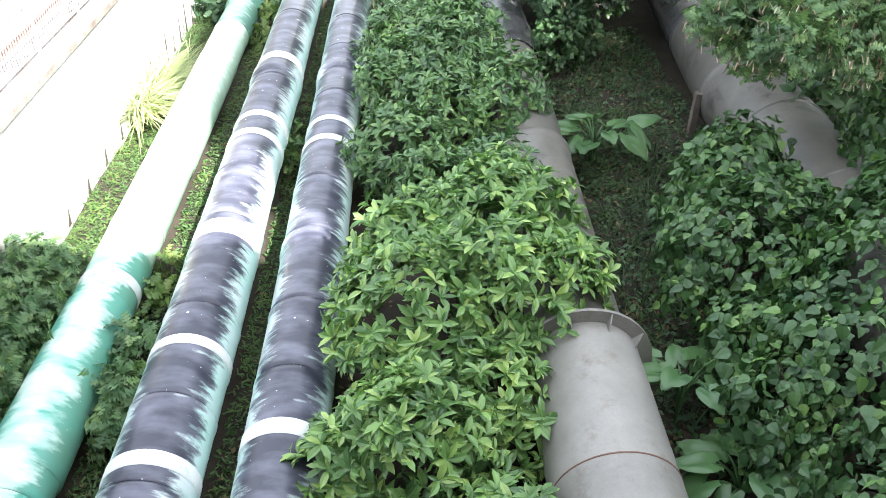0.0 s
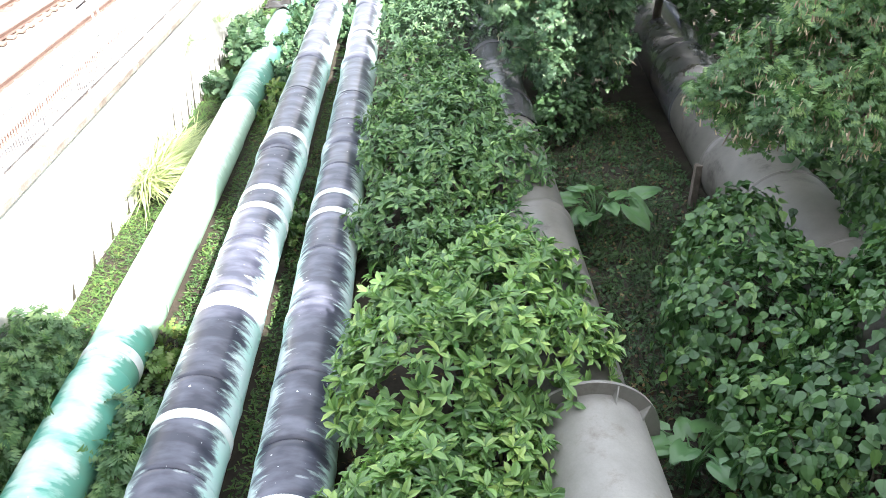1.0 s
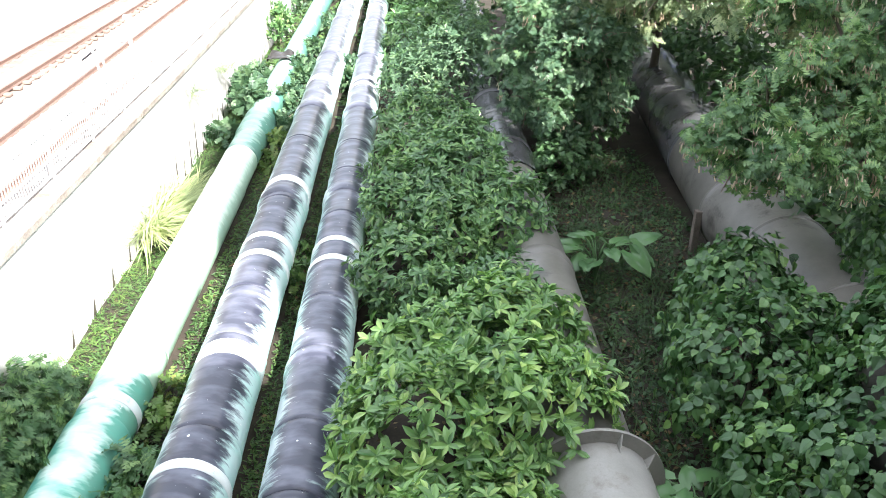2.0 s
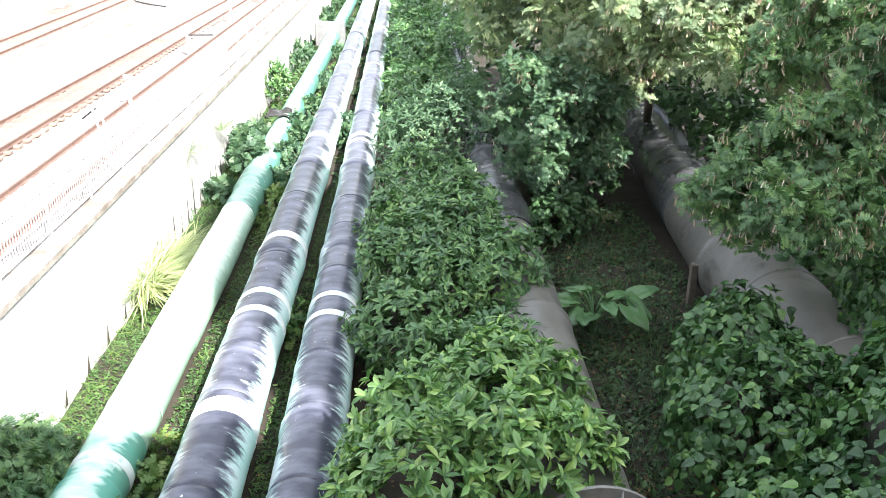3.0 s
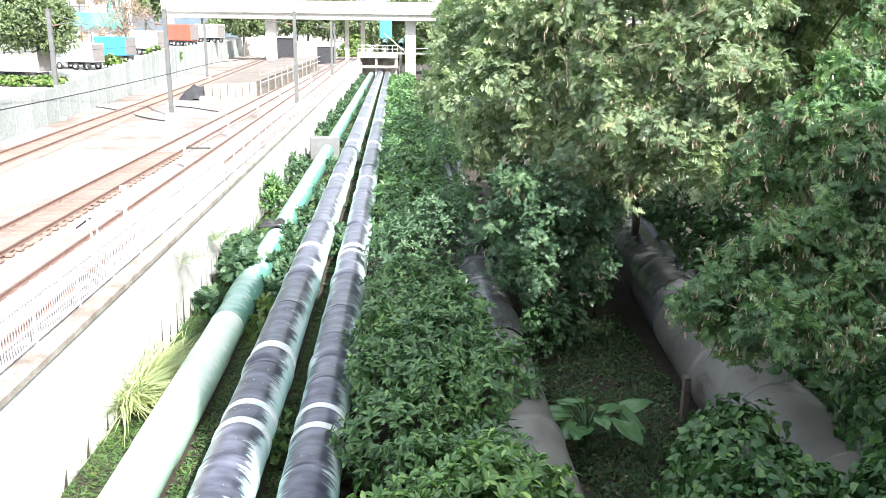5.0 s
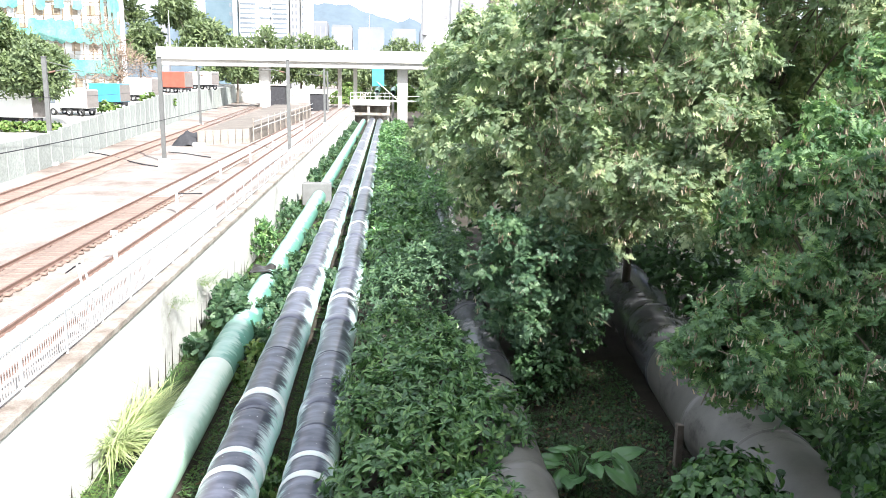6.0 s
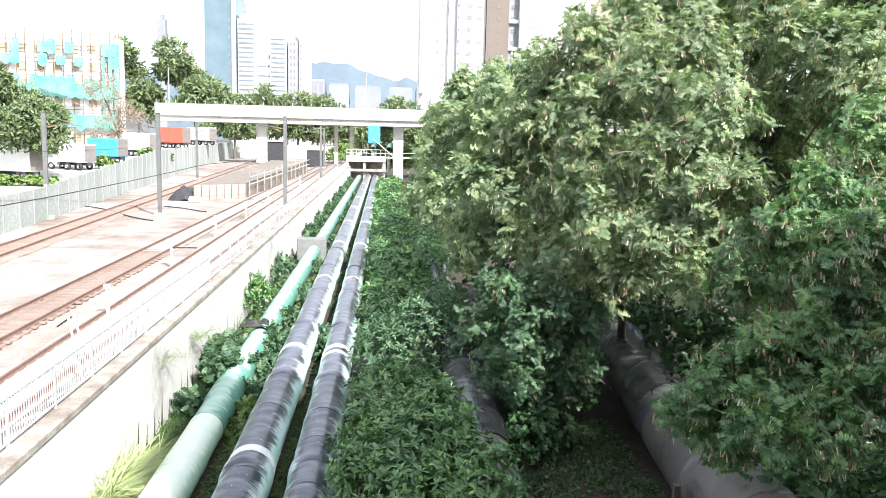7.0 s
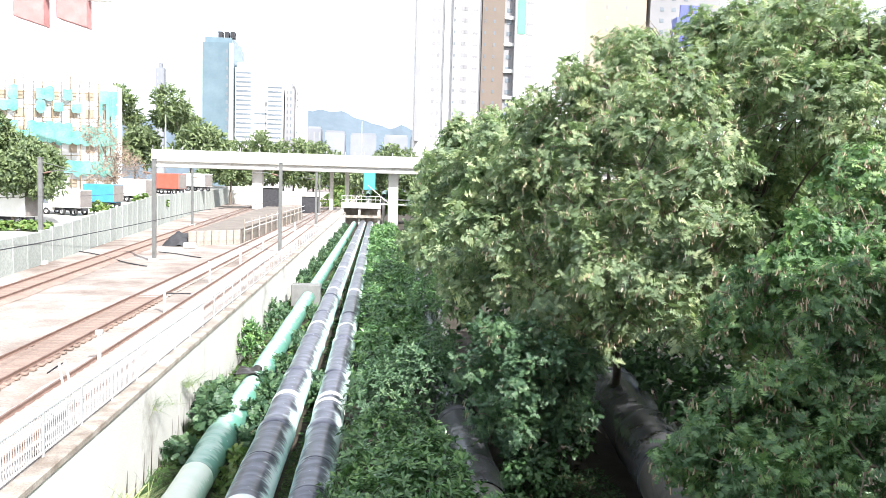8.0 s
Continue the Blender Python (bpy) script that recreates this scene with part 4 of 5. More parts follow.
strip("fallen_leaves", [(3.9, 8.0, 8, 28), (3.9, 7.5, 9, 22), (-5.0, -4.2, 5, 30), (-2.9, -2.4, 5, 30), (-1.2, 2, 5, 30)], 18, SMALL, 0.10, LITTER, "dry fallen leaves on dark soil", False, "leaf litter", 0.16)
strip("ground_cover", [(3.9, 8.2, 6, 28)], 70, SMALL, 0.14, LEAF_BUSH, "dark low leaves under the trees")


# ---- fence on the wall ----
def fence():
    ob = thing("fence", (-7.85, 0, 3.34), "pale galvanised steel fence along the wall top", "fence")
    for y in np.arange(12, 180, 2.5):
        box("post", (-0.03, y - 0.03, 0), (0.03, y + 0.03, 1.15), GALVANISED, ob)
    for z in (0.12, 1.08):
        box("top_rail" if z > 1 else "bottom_rail", (-0.02, 12, z), (0.02, 179, z + 0.04), GALVANISED, ob)
    me = bpy.data.meshes.new("bar")
    bm = box_bm(-0.01, -0.01, 0.14, 0.01, 0.01, 1.1)
    bm.to_mesh(me)
    bm.free()
    me.materials.append(GALVANISED)
    for k in range(200):
        piece("bar", me, ob, (0, 12.2 + 0.125 * k, 0))
    arrays = []
    for k in range(600):
        v = np.array([(0, -0.012, 0.14), (0, 0.012, 0.14), (0, 0.012, 1.1), (0, -0.012, 1.1)]) + np.array([0, 37.2 + 0.125 * k, 0])
        arrays.append((v, np.array([[0, 1, 2, 3]])))
    v, f = join_arrays(arrays)
    tagged(piece("far_bars", mesh_of("far_bars", v, f, GALVANISED), ob), kind="stuff")


fence()


def mast(x, y, h, label, arm=-1):
    ob = thing("overhead_line_mast", (x, y, RAIL_Z), label, "mast", "overhead line masts")
    box("post", (-0.16, -0.13, 0), (0.16, 0.13, h), MAST_STEEL, ob, 0.02)
    box("base", (-0.4, -0.4, -0.1), (0.4, 0.4, 0.25), CONCRETE, ob, 0.03)
    tube("bracket", [(0, 0, h - 1.2), (arm * 1.4, 0, h - 0.9), (arm * 2.8, 0, h - 1.0)], 0.035, MAST_STEEL, ob, 8)
    tube("stay", [(0, 0, h - 0.3), (arm * 1.4, 0, h - 0.6), (arm * 2.6, 0, h - 0.95)], 0.025, MAST_STEEL, ob, 8)
    tube("insulator", [(arm * 0.3, 0, h - 1.14), (arm * 0.8, 0, h - 1.03)], [0.07, 0.07], RUST, ob, 8)
    box("cap", (-0.2, -0.17, h), (0.2, 0.17, h + 0.06), MAST_STEEL, ob)
    return ob


mast(-18.5, 68.5, 8.4, "tall grey steel overhead line mast beside the tracks")
mast(-26.0, 64.6, 8.2, "grey steel overhead line mast by the barrier", 1)
mast(-9.4, 78.5, 8.6, "grey lattice-braced overhead line mast behind the fence")
mast(-9.8, 128, 8.4, "distant grey overhead line mast")
mast(-12.5, 172, 8.4, "distant grey overhead line mast")
mast(-27.0, 120, 8.2, "distant grey overhead line mast", 1)


# ---- barrier, road and trucks ----
def barrier():
    ob = thing("noise_barrier", (0, 0, RAIL_Z), "grey-green panelled barrier between railway and rising road", "barrier")
    pts = [(-22.5, 20), (-25.1, 56), (-25.8, 64), (-30.1, 105), (-37, 170), (-46, 270)]
    arr = np.array(pts, float)
    ys = np.arange(22, 268, 3.0)
    xs = np.interp(ys, arr[:, 1], arr[:, 0])
    for i in range(len(ys) - 1):
        a = Vector((xs[i], ys[i], 0))
        d = Vector((xs[i + 1] - xs[i], ys[i + 1] - ys[i], 0))
        tall = min(2.5 + max(0.0, 0.035 * (ys[i] - 60)), 4.3)
        bm = box_bm(-0.06, 0.02, 0, 0.06, d.length - 0.02, tall, 0.01)
        p = part("panel", bm, BARRIER, ob)
        turn = Matrix.Rotation(-math.atan2(d.x, d.y), 4, "Z")
        p.matrix_basis = Matrix.Translation(a) @ turn
        q = part("post", box_bm(-0.1, -0.09, 0, 0.1, 0.09, tall + 0.06, 0.01), BARRIER, ob)
        q.matrix_basis = Matrix.Translation(a) @ turn


barrier()


def road_level(y):
    return 4.0 + min(max(0.0, 0.055 * (y - 100)), 3.3)


def road():
    arr = np.array([(-21.8, -60), (-22.9, 20), (-25.5, 56), (-26.2, 64), (-30.5, 105), (-37.4, 170), (-46.5, 270)], float)
    ys = np.arange(-60, 271, 5.0)
    xs = np.interp(ys, arr[:, 1], arr[:, 0])
    v = []
    for x, y in zip(xs, ys):
        z = road_level(y)
        v += [(x, y, 2.9), (x - 0.05, y, min(z, 3.0 + min(2.5 + max(0.0, 0.035 * (y - 60)), 4.3))), (x - 2.5, y, z), (x - 14, y, z + 0.02), (x - 60, y, z + 0.1)]
    f = [(5 * i + j, 5 * i + j + 1, 5 * i + j + 6, 5 * i + j + 5) for i in range(len(ys) - 1) for j in range(4)]
    tagged(piece("road", mesh_of("road", v, f, CONCRETE)), "pale concrete lorry park behind the barrier", "road", kind="structure")


road()


def truck(x, y, turn, body, label, length=6.5, h=2.4):
    ob = thing("truck", (x, y, road_level(y)), label, "truck", "parked trucks")
    ob.rotation_euler[2] = radians(turn)
    box("cargo_box", (-1.2, -length / 2, 1.0), (1.2, length / 2, 1.0 + h), body, ob, 0.06)
    cab = box("cab", (-1.1, length / 2 + 0.15, 0.55), (1.1, length / 2 + 1.9, 2.5), WHITE_PAINT, ob, 0.12)
    box("windscreen", (-0.95, length / 2 + 1.87, 1.55), (0.95, length / 2 + 1.93, 2.3), WINDOW, cab)
    box("side_window", (1.07, length / 2 + 0.6, 1.55), (1.13, length / 2 + 1.6, 2.25), WINDOW, cab)
    box("side_window", (-1.13, length / 2 + 0.6, 1.55), (-1.07, length / 2 + 1.6, 2.25), WINDOW, cab)
    box("chassis", (-0.5, -length / 2, 0.6), (0.5, length / 2 + 1.5, 1.0), DARK, ob)
    box("rear_door", (-1.1, -length / 2 - 0.03, 1.1), (1.1, -length / 2 - 0.002, 0.9 + h), plain_grey, ob)
    for yy in (-length / 2 + 1.0, length / 2 - 1.5, length / 2 + 1.0):
        for xx in (-1.0, 1.0):
            v, f = tube_arrays([(xx - 0.14, yy, 0.48), (xx - 0.12, yy, 0.48), (xx + 0.12, yy, 0.48), (xx + 0.14, yy, 0.48)], [0.3, 0.48, 0.48, 0.3], 20)
            wheel = piece("wheel", mesh_of("wheel", v, f, RUBBER, True), ob)
            v, f = tube_arrays([(xx - 0.145, yy, 0.48), (xx + 0.145, yy, 0.48)], [0.26, 0.26], 14)
            piece("rim", mesh_of("rim", v, f, GALVANISED), wheel)


plain_grey = plain("dull_grey_door", (0.16, 0.14, 0.13), (0.24, 0.22, 0.21), 0.6, 2, 20, 0.1)
truck(-43.5, 99, 72, WHITE_PAINT, "large white box truck parked beyond the barrier", 6.5, 3.0)
truck(-41.0, 112, 70, WHITE_PAINT, "white box truck with dark rear doors", 4.4, 2.4)
truck(-40.2, 122, 70, BLUE, "blue container truck parked beyond the barrier", 5.2, 2.6)
truck(-39.2, 135, 66, WHITE_PAINT, "white box truck parked in the row", 5.2, 2.7)
truck(-38.6, 154, 64, ORANGE, "orange-red container truck parked in the row", 5.4, 2.8)
truck(-38.5, 176, 60, WHITE_PAINT, "white box truck near the bridge", 6, 2.7)


# ---- bridge ----
def road_bridge():
    ob = thing("road_bridge", (0, 196, 0), "white concrete road bridge spanning the railway", "bridge")
    box("deck", (-52.3, -4.5, 12.4), (60, 4.5, 14.0), CONCRETE_PALE, ob, 0.05)
    box("parapet", (-52.3, -4.75, 14.0), (60, -4.45, 16.4), WHITE_PAINT, ob, 0.04)
    box("parapet", (-52.3, 4.45, 14.0), (60, 4.75, 16.4), WHITE_PAINT, ob, 0.04)
    box("ledge", (-52.3, -5.1, 13.7), (60, -4.5, 14.02), CONCRETE, ob, 0.03)
    for x in (-28.8, 3.4, 30):
        box("pier", (x - 1.2, -1.5, 0), (x + 1.2, 1.5, 12.6), CONCRETE_PALE, ob, 0.1)
    for x in (-11.5, -7.8):
        box("column", (x - 0.45, 1.6, 2.9), (x + 0.45, 2.5, 12.6), CONCRETE, ob, 0.05)
    for x in np.arange(-52, 60, 2.2):
        box("railing_post", (x - 0.05, -4.65, 16.4), (x + 0.05, -4.55, 17.2), GALVANISED, ob)
    for x in (-52.3, -5.5):
        tube("lamp_post", [(x + 1, 4.0, 14), (x + 1, 4.0, 25)], [0.14, 0.08], GALVANISED, ob, 10)


road_bridge()


def platform():
    ob = thing("pipe_platform", (0, 186, 0), "concrete pipe chamber with white railings and steps", "platform")
    box("slab", (-8.6, 0, 4.2), (0.5, 6, 5.4), CONCRETE_PALE, ob, 0.05)
    box("beam", (-8.6, -0.5, 2.0), (0.5, 0.3, 2.6), COPING, ob, 0.05)
    for x in (-8.2, -4.4, 0.0):
        box("column", (x - 0.25, 0.4, 0), (x + 0.25, 1.0, 4.2), CONCRETE, ob, 0.03)
    box("back_wall", (-8.6, 5.2, 0), (0.5, 5.5, 4.2), COPING, ob)
    for x in np.arange(-8.4, 0.5, 1.1):
        tube("railing_post", [(x, 0.1, 5.4), (x, 0.1, 7.0)], 0.05, WHITE_PAINT, ob, 6)
    for z in (6.2, 7.0):
        tube("rail", [(-8.4, 0.1, z), (0.4, 0.1, z)], 0.05, WHITE_PAINT, ob, 6)
    tube("stair_rail", [(-2.5, 1.5, 9.5), (2.6, 1.5, 5.2)], 0.07, WHITE_PAINT, ob, 6)
    tube("walkway_rail", [(0.4, 1.5, 6.2), (9.0, 1.5, 6.4)], 0.06, GALVANISED, ob, 6)
    box("walkway", (0.4, 0.8, 5.1), (9.0, 2.2, 5.4), GALVANISED, ob)
    box("screen", (-3.6, 2.0, 8.5), (-0.9, 2.2, 12.4), BLUE, ob, 0.0, "turquoise sheeting")


platform()


# ---- far trees, towers, hills ----
def far_tree(x, y, base, h, r, label, material=None, bare=False):
    ob = thing("tree", (0, 0, 0), label, "tree", "roadside trees")
    t = np.linspace(0, 1, 6)[:, None]
    tube("trunk", np.array([x, y, base]) + np.array([[0.4, 0, h * 0.6]]) * t, np.linspace(0.35, 0.15, 6), BARK, ob, 8)
    blobs = []
    for k in range(7):
        a = k * 0.9
        blobs.append((x + r * 0.6 * math.cos(a), y + r * 0.6 * math.sin(a), base + h * (0.42 + 0.11 * (k % 5)), r * rng.uniform(0.40, 0.62)))
    for bx, by, bz, br in blobs:
        tube("limb", np.array([x + 0.2, y, base + h * 0.35]) + (np.array([bx, by, bz]) - np.array([x + 0.2, y, base + h * 0.35])) * t, np.linspace(0.14, 0.03, 6), BARK, ob, 6)
    p, o = on_blobs(clumped(blobs, 8) if not bare else blobs, 2.5 * min(5.0, (220 / y) ** 2) if not bare else 3, -0.8, 0.3, inner=0.2)
    fr = turns(o + rng.normal(size=o.shape) * 0.5, rng.uniform(0.2, 1.3, len(p)))
    if bare:
        scatter("crown", BLADE, p, fr, 1.6 * rng.uniform(0.6, 1.2, len(p)), BARE, ob, "bare brown twigs")
    else:
        scatter("crown", TINY, p, fr, min(1.25, 0.0056 * y) * rng.uniform(0.6, 1.3, len(p)), material or LEAF_FAR, ob)


far_tree(-42.5, 98, 4.2, 13.0, 5.4, "leafy green roadside tree behind the trucks")
far_tree(-52.3, 110, 4.2, 12.0, 5.5, "leafy green roadside tree behind the trucks")
far_tree(-44.5, 140, 4.2, 15, 4.2, "bare brown twiggy tree by the scaffolded block", bare=True)
far_tree(-63, 215, 3.1, 31, 7.0, "tall open-crowned green tree beside the road")
far_tree(-49, 215, 3.1, 30, 8.5, "tall open-crowned green tree beside the road")
far_tree(-40, 222, 3.1, 20, 5.0, "green tree behind the bridge")
for k, (x, h) in enumerate(((-54, 30), (-46, 31), (-40, 32), (-34, 34), (-28, 32), (-22, 33), (-16, 31), (-11, 28), (2, 26), (7, 31), (13, 30))):
    far_tree(x, 262 + 5 * (k % 3), 3.1, h * 0.92 - 10.0, 6.8, "broad green tree in the row beyond the bridge")


def tower(name, x0, x1, y0, y1, top, material, label, windows=(), slabs=0, base=0.0):
    """A block of flats or offices; windows: (x from, x to, spacing, width, storey, height, first z)."""
    ob = thing(name, (0, 0, 0), label, "building", "distant towers")
    box("wall", (x0, y0, base), (x1, y1, top), material, ob)
    box("roof", (x0 + 1, y0 + 1, top), (x1 - 1, y1 - 1, top + 2.5), material, ob)
    for xs, w, hgt, z0, step, mat_ in windows:
        me = bpy.data.meshes.new("window")
        bm = box_bm(-w / 2, -0.15, 0, w / 2, 0.25, hgt)
        bm.to_mesh(me)
        bm.free()
        me.materials.append(mat_)
        for x in xs:
            for z in np.arange(z0, top - hgt - 1, step):
                piece("window", me, ob, (x, y0, z))
    return ob


glass_tower = tower("office_tower", -85.5, -70.8, 400, 430, 75, GLASS_BLUE, "blue glass office tower with dark rooftop plant",
      [((-74,), 1.0, 1.8, 30, 4.0, WINDOW)])
for x in (-78.5, -75.5, -72.8):
    box("rooftop_plant", (x, 402, 77.5), (x + 1.9, 406, 80.5), DARK, glass_tower)
box("white_side", (-73.0, 399.6, 20), (-70.8, 399.98, 74.9), TOWER_GREY, glass_tower)
tower("office_tower", -70.4, -61.8, 402, 425, 64, TOWER_WHITE, "white office block with dark horizontal window bands",
      [((-66.4,), 7.4, 0.9, 28, 2.2, WINDOW)])
tower("office_tower", -61.6, -55.3, 404, 425, 46, TOWER_WHITE, "white office block with dark horizontal window bands",
      [((-58.5,), 6.0, 0.8, 28, 4.6, WINDOW)])
tower("office_tower", -55.2, -47.6, 402, 425, 57, TOWER_WHITE, "white office block with dark horizontal window bands",
      [((-51.4,), 7.0, 0.9, 28, 2.2, WINDOW)])
tower("apartment_tower", -46.9, -42.6, 405, 425, 55, TOWER_GREY, "slim grey apartment tower", [((-45.6, -44.0), 0.5, 1.5, 30, 3.2, WINDOW)])
tower("apartment_tower", -42.2, -37.4, 410, 425, 58, TOWER_WHITE, "slim white apartment tower", [((-41.4,), 0.6, 1.5, 30, 3.2, WINDOW)])
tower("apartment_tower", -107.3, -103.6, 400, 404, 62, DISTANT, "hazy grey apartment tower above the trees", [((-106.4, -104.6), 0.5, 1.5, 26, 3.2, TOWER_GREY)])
tower("apartment_tower", 16.6, 30.0, 400, 425, 170, TOWER_WHITE, "tall white apartment tower with grey corner strip", [((25.0, 27.4), 1.6, 2.0, 33, 5.6, TOWER_GREY)])
tower("corner_strip", 16.2, 18.6, 396, 399.9, 165, TOWER_GREY, "grey corner strip of the tall apartment tower", base=31)
tower("apartment_tower", 30.1, 48.0, 398, 425, 170, TOWER_WHITE, "tall white and brown apartment tower with bay windows", [((39.0, 40.6), 2.0, 2.2, 33, 5.6, TOWER_GREY), ((45.0,), 2.6, 1.2, 33, 5.6, TOWER_GREY)])
tower("tower_wing", 34.0, 36.6, 396, 397.9, 170, TOWER_GREY, "grey bay of the apartment tower with stacked windows", [((34.8,), 0.6, 1.2, 33, 5.6, WINDOW)])
tower("apartment_tower", 48.2, 59.0, 396, 425, 170, TOWER_TAN, "brown apartment tower with small dark windows", [((49.6, 54.0), 0.9, 1.6, 33, 5.6, WINDOW)])
tower("apartment_tower", 59.1, 64.0, 398, 425, 170, TOWER_GREY, "recessed grey stair bay with dark openings", [((61.6,), 2.4, 2.0, 33, 5.6, WINDOW)])
tower("apartment_tower", 64.1, 98.0, 394, 425, 170, TOWER_WHITE, "broad white apartment tower with short grey windows", [((71.0,), 3.4, 1.3, 33, 5.0, TOWER_GREY)])
tower("apartment_tower", 99.0, 132.0, 405, 425, 170, TOWER_CREAM, "cream apartment tower behind the trees", [((112.0, 122.0), 1.2, 2.0, 33, 5.6, TOWER_GREY)])
tower("apartment_tower", 134.0, 170.0, 405, 425, 170, TOWER_GREY, "grey apartment tower behind the trees", [((140.0, 146.0, 152.0), 2.0, 2.0, 33, 5.6, WINDOW)])
for k, (a, b, h) in enumerate(((-42, -30, 62), (-28, -18, 58), (-15, -2, 56), (2, 14, 55), (16, 28, 56))):
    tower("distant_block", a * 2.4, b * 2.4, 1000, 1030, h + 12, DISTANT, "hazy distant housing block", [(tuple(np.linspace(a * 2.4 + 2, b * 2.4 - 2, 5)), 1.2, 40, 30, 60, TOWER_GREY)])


def scaffold_block():
    ob = thing("scaffolded_building", (-47, 150, 3.1), "unfinished block wrapped in bamboo scaffolding and torn green netting", "building")
    box("wall", (-40, 0.6, 0), (-0.5, 4.5, 23.0), TOWER_WHITE, ob)
    for z, h, gaps in ((2.6, 1.6, 0.25), (7.6, 2.2, 0.06), (13.0, 1.8, 0.06), (14.6, 1.6, 0.3), (18.4, 1.5, 0.3), (20.4, 2.0, 0.5)):
        for col in range(26):
            if rng.random() < gaps:
                continue
            x, w = -40.2 + 1.55 * col, 1.62
            low, high = rng.uniform(-0.7, 0.1), rng.uniform(-0.2, 0.5)
            v = []
            for k in range(4):
                for i in range(5):
                    u = i / 4
                    hang_ = low * math.sin(math.pi * u) * (1 - k / 3) + high * math.sin(math.pi * u) * k / 3
                    v.append((x + w * u, -0.28 + 0.16 * noise.noise(Vector((x + i, z + k, 1))), z + 0.03 * (x + 20) * -1 + h * k / 3 + hang_))
            f = [(k * 5 + i, k * 5 + i + 1, (k + 1) * 5 + i + 1, (k + 1) * 5 + i) for k in range(3) for i in range(4)]
            piece("netting", mesh_of("netting", v, f, NETTING, True), ob)
    for x in (-2.6, -1.4, -0.5):
        box("netting_strip", (x - 0.3, -0.5, 9.0), (x + 0.25, -0.42, 22.0 - rng.uniform(0, 3)), NETTING, ob, 0.0, "hanging strip of green netting")
    for row in range(7):
        for col in range(13):
            box("window_opening", (-38.6 + 3.0 * col, 0.5, 1.6 + 3.1 * row), (-37.2 + 3.0 * col, 0.62, 3.1 + 3.1 * row), TOWER_CREAM, ob)
    for x in np.arange(-40, 0.1, 1.6):
        tube("pole", [(x, -0.1, 0), (x + 0.1, -0.1, 23.2 + rng.uniform(0, 1.5))], 0.07, BAMBOO, ob, 6)
    for z in np.arange(1.5, 23.5, 2.2):
        tube("ledger", [(-40, -0.02, z), (0, -0.02, z + 0.1)], 0.06, BAMBOO, ob, 6)


scaffold_block()


def hills():
    xs = np.linspace(-900, 900, 90)
    v = []
    for x in xs:
        h = 205 + 48 * math.exp(-((x + 215) / 130) ** 2) + 30 * noise.noise(Vector((x * 0.004, 0, 1))) + 20 * noise.noise(Vector((x * 0.02, 0, 4)))
        v += [(x, 2600, 0), (x, 2640, h * 0.6), (x, 2800, h)]
    f = [(3 * i + j, 3 * i + 3 + j, 3 * i + 4 + j, 3 * i + 1 + j) for i in range(len(xs) - 1) for j in range(2)]
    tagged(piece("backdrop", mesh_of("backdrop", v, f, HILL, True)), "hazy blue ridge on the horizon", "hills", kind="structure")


hills()


# ---- weeds by the wall and between the pipes ----
def weed(blobs, per_m2, leaf, label, material=None, shape=None, leaves=3):
    ob = thing("weed", (0, 0, 0), label, "weed", "weeds")
    stems(ob, (np.mean([b[0] for b in blobs]), np.mean([b[1] for b in blobs])), blobs, 0.018, TWIG)
    p, o = on_blobs(blobs, per_m2, -0.6, 0.3, inner=0.5)
    P, O = np.repeat(p, leaves, 0), np.repeat(o + np.array([0, 0, 0.5]), leaves, 0)
    fr = turns(O + rng.normal(size=O.shape) * 0.4, rng.uniform(0.3, 1.3, len(P)))
    scatter("foliage", PINNATE if shape is None else shape, P, fr, leaf * rng.uniform(0.6, 1.2, len(P)), material or LEAF_WEED, ob)
    return ob


weed([(-6.9, 12.3, 0.8, 0.65), (-7.0, 11.2, 0.9, 0.75), (-6.8, 10.0, 0.7, 0.7), (-6.9, 8.8, 0.6, 0.7), (-6.5, 11.8, 0.4, 0.45)], 26, 0.30, "feathery grey-green weeds at the foot of the wall", LEAF_FRESH, FEATHER)
weed([(-4.6, 10.6, 0.5, 0.4), (-4.65, 9.6, 0.5, 0.45), (-4.55, 8.9, 0.35, 0.35)], 22, 0.30, "feathery weed sprouting between green and black pipes", LEAF_FRESH, FEATHER)
weed([(-4.75, 12.3, 0.3, 0.3), (-4.7, 13.2, 0.3, 0.3)], 16, 0.3, "small dry weed between the pipes")
weed([(-6.6, 33.0, 0.8, 0.5), (-6.3, 31.5, 1.0, 0.4), (-6.9, 34.5, 0.8, 0.5), (-5.9, 30.8, 1.35, 0.3)], 20, 0.36, "leafy weed hanging over the green pipe", LEAF_DEEP)
weed([(-7.15, 44.0, 1.0, 0.45), (-7.1, 45.5, 1.5, 0.55), (-7.1, 47.0, 0.8, 0.45)], 22, 0.36, "tall weeds against the wall", LEAF_MID, OVAL_FAR)
weed([(-4.75, 36.5, 0.7, 0.6), (-4.6, 35.0, 0.6, 0.5)], 20, 0.36, "dark green weed between the pipes", LEAF_DEEP)
weed([(-2.75, 37.0, 0.6, 0.5), (-2.7, 35.8, 0.5, 0.4)], 20, 0.34, "dark green weed between the black pipes", LEAF_DEEP)
weed([(-2.72, 18.7, 0.45, 0.3), (-2.7, 17.6, 0.5, 0.3)], 24, 0.26, "small weed between the black pipes", LEAF_GROUND)
weed([(-4.85, 27.6, 0.4, 0.4), (-4.7, 26.0, 0.3, 0.35)], 18, 0.3, "dry weed between the pipes")
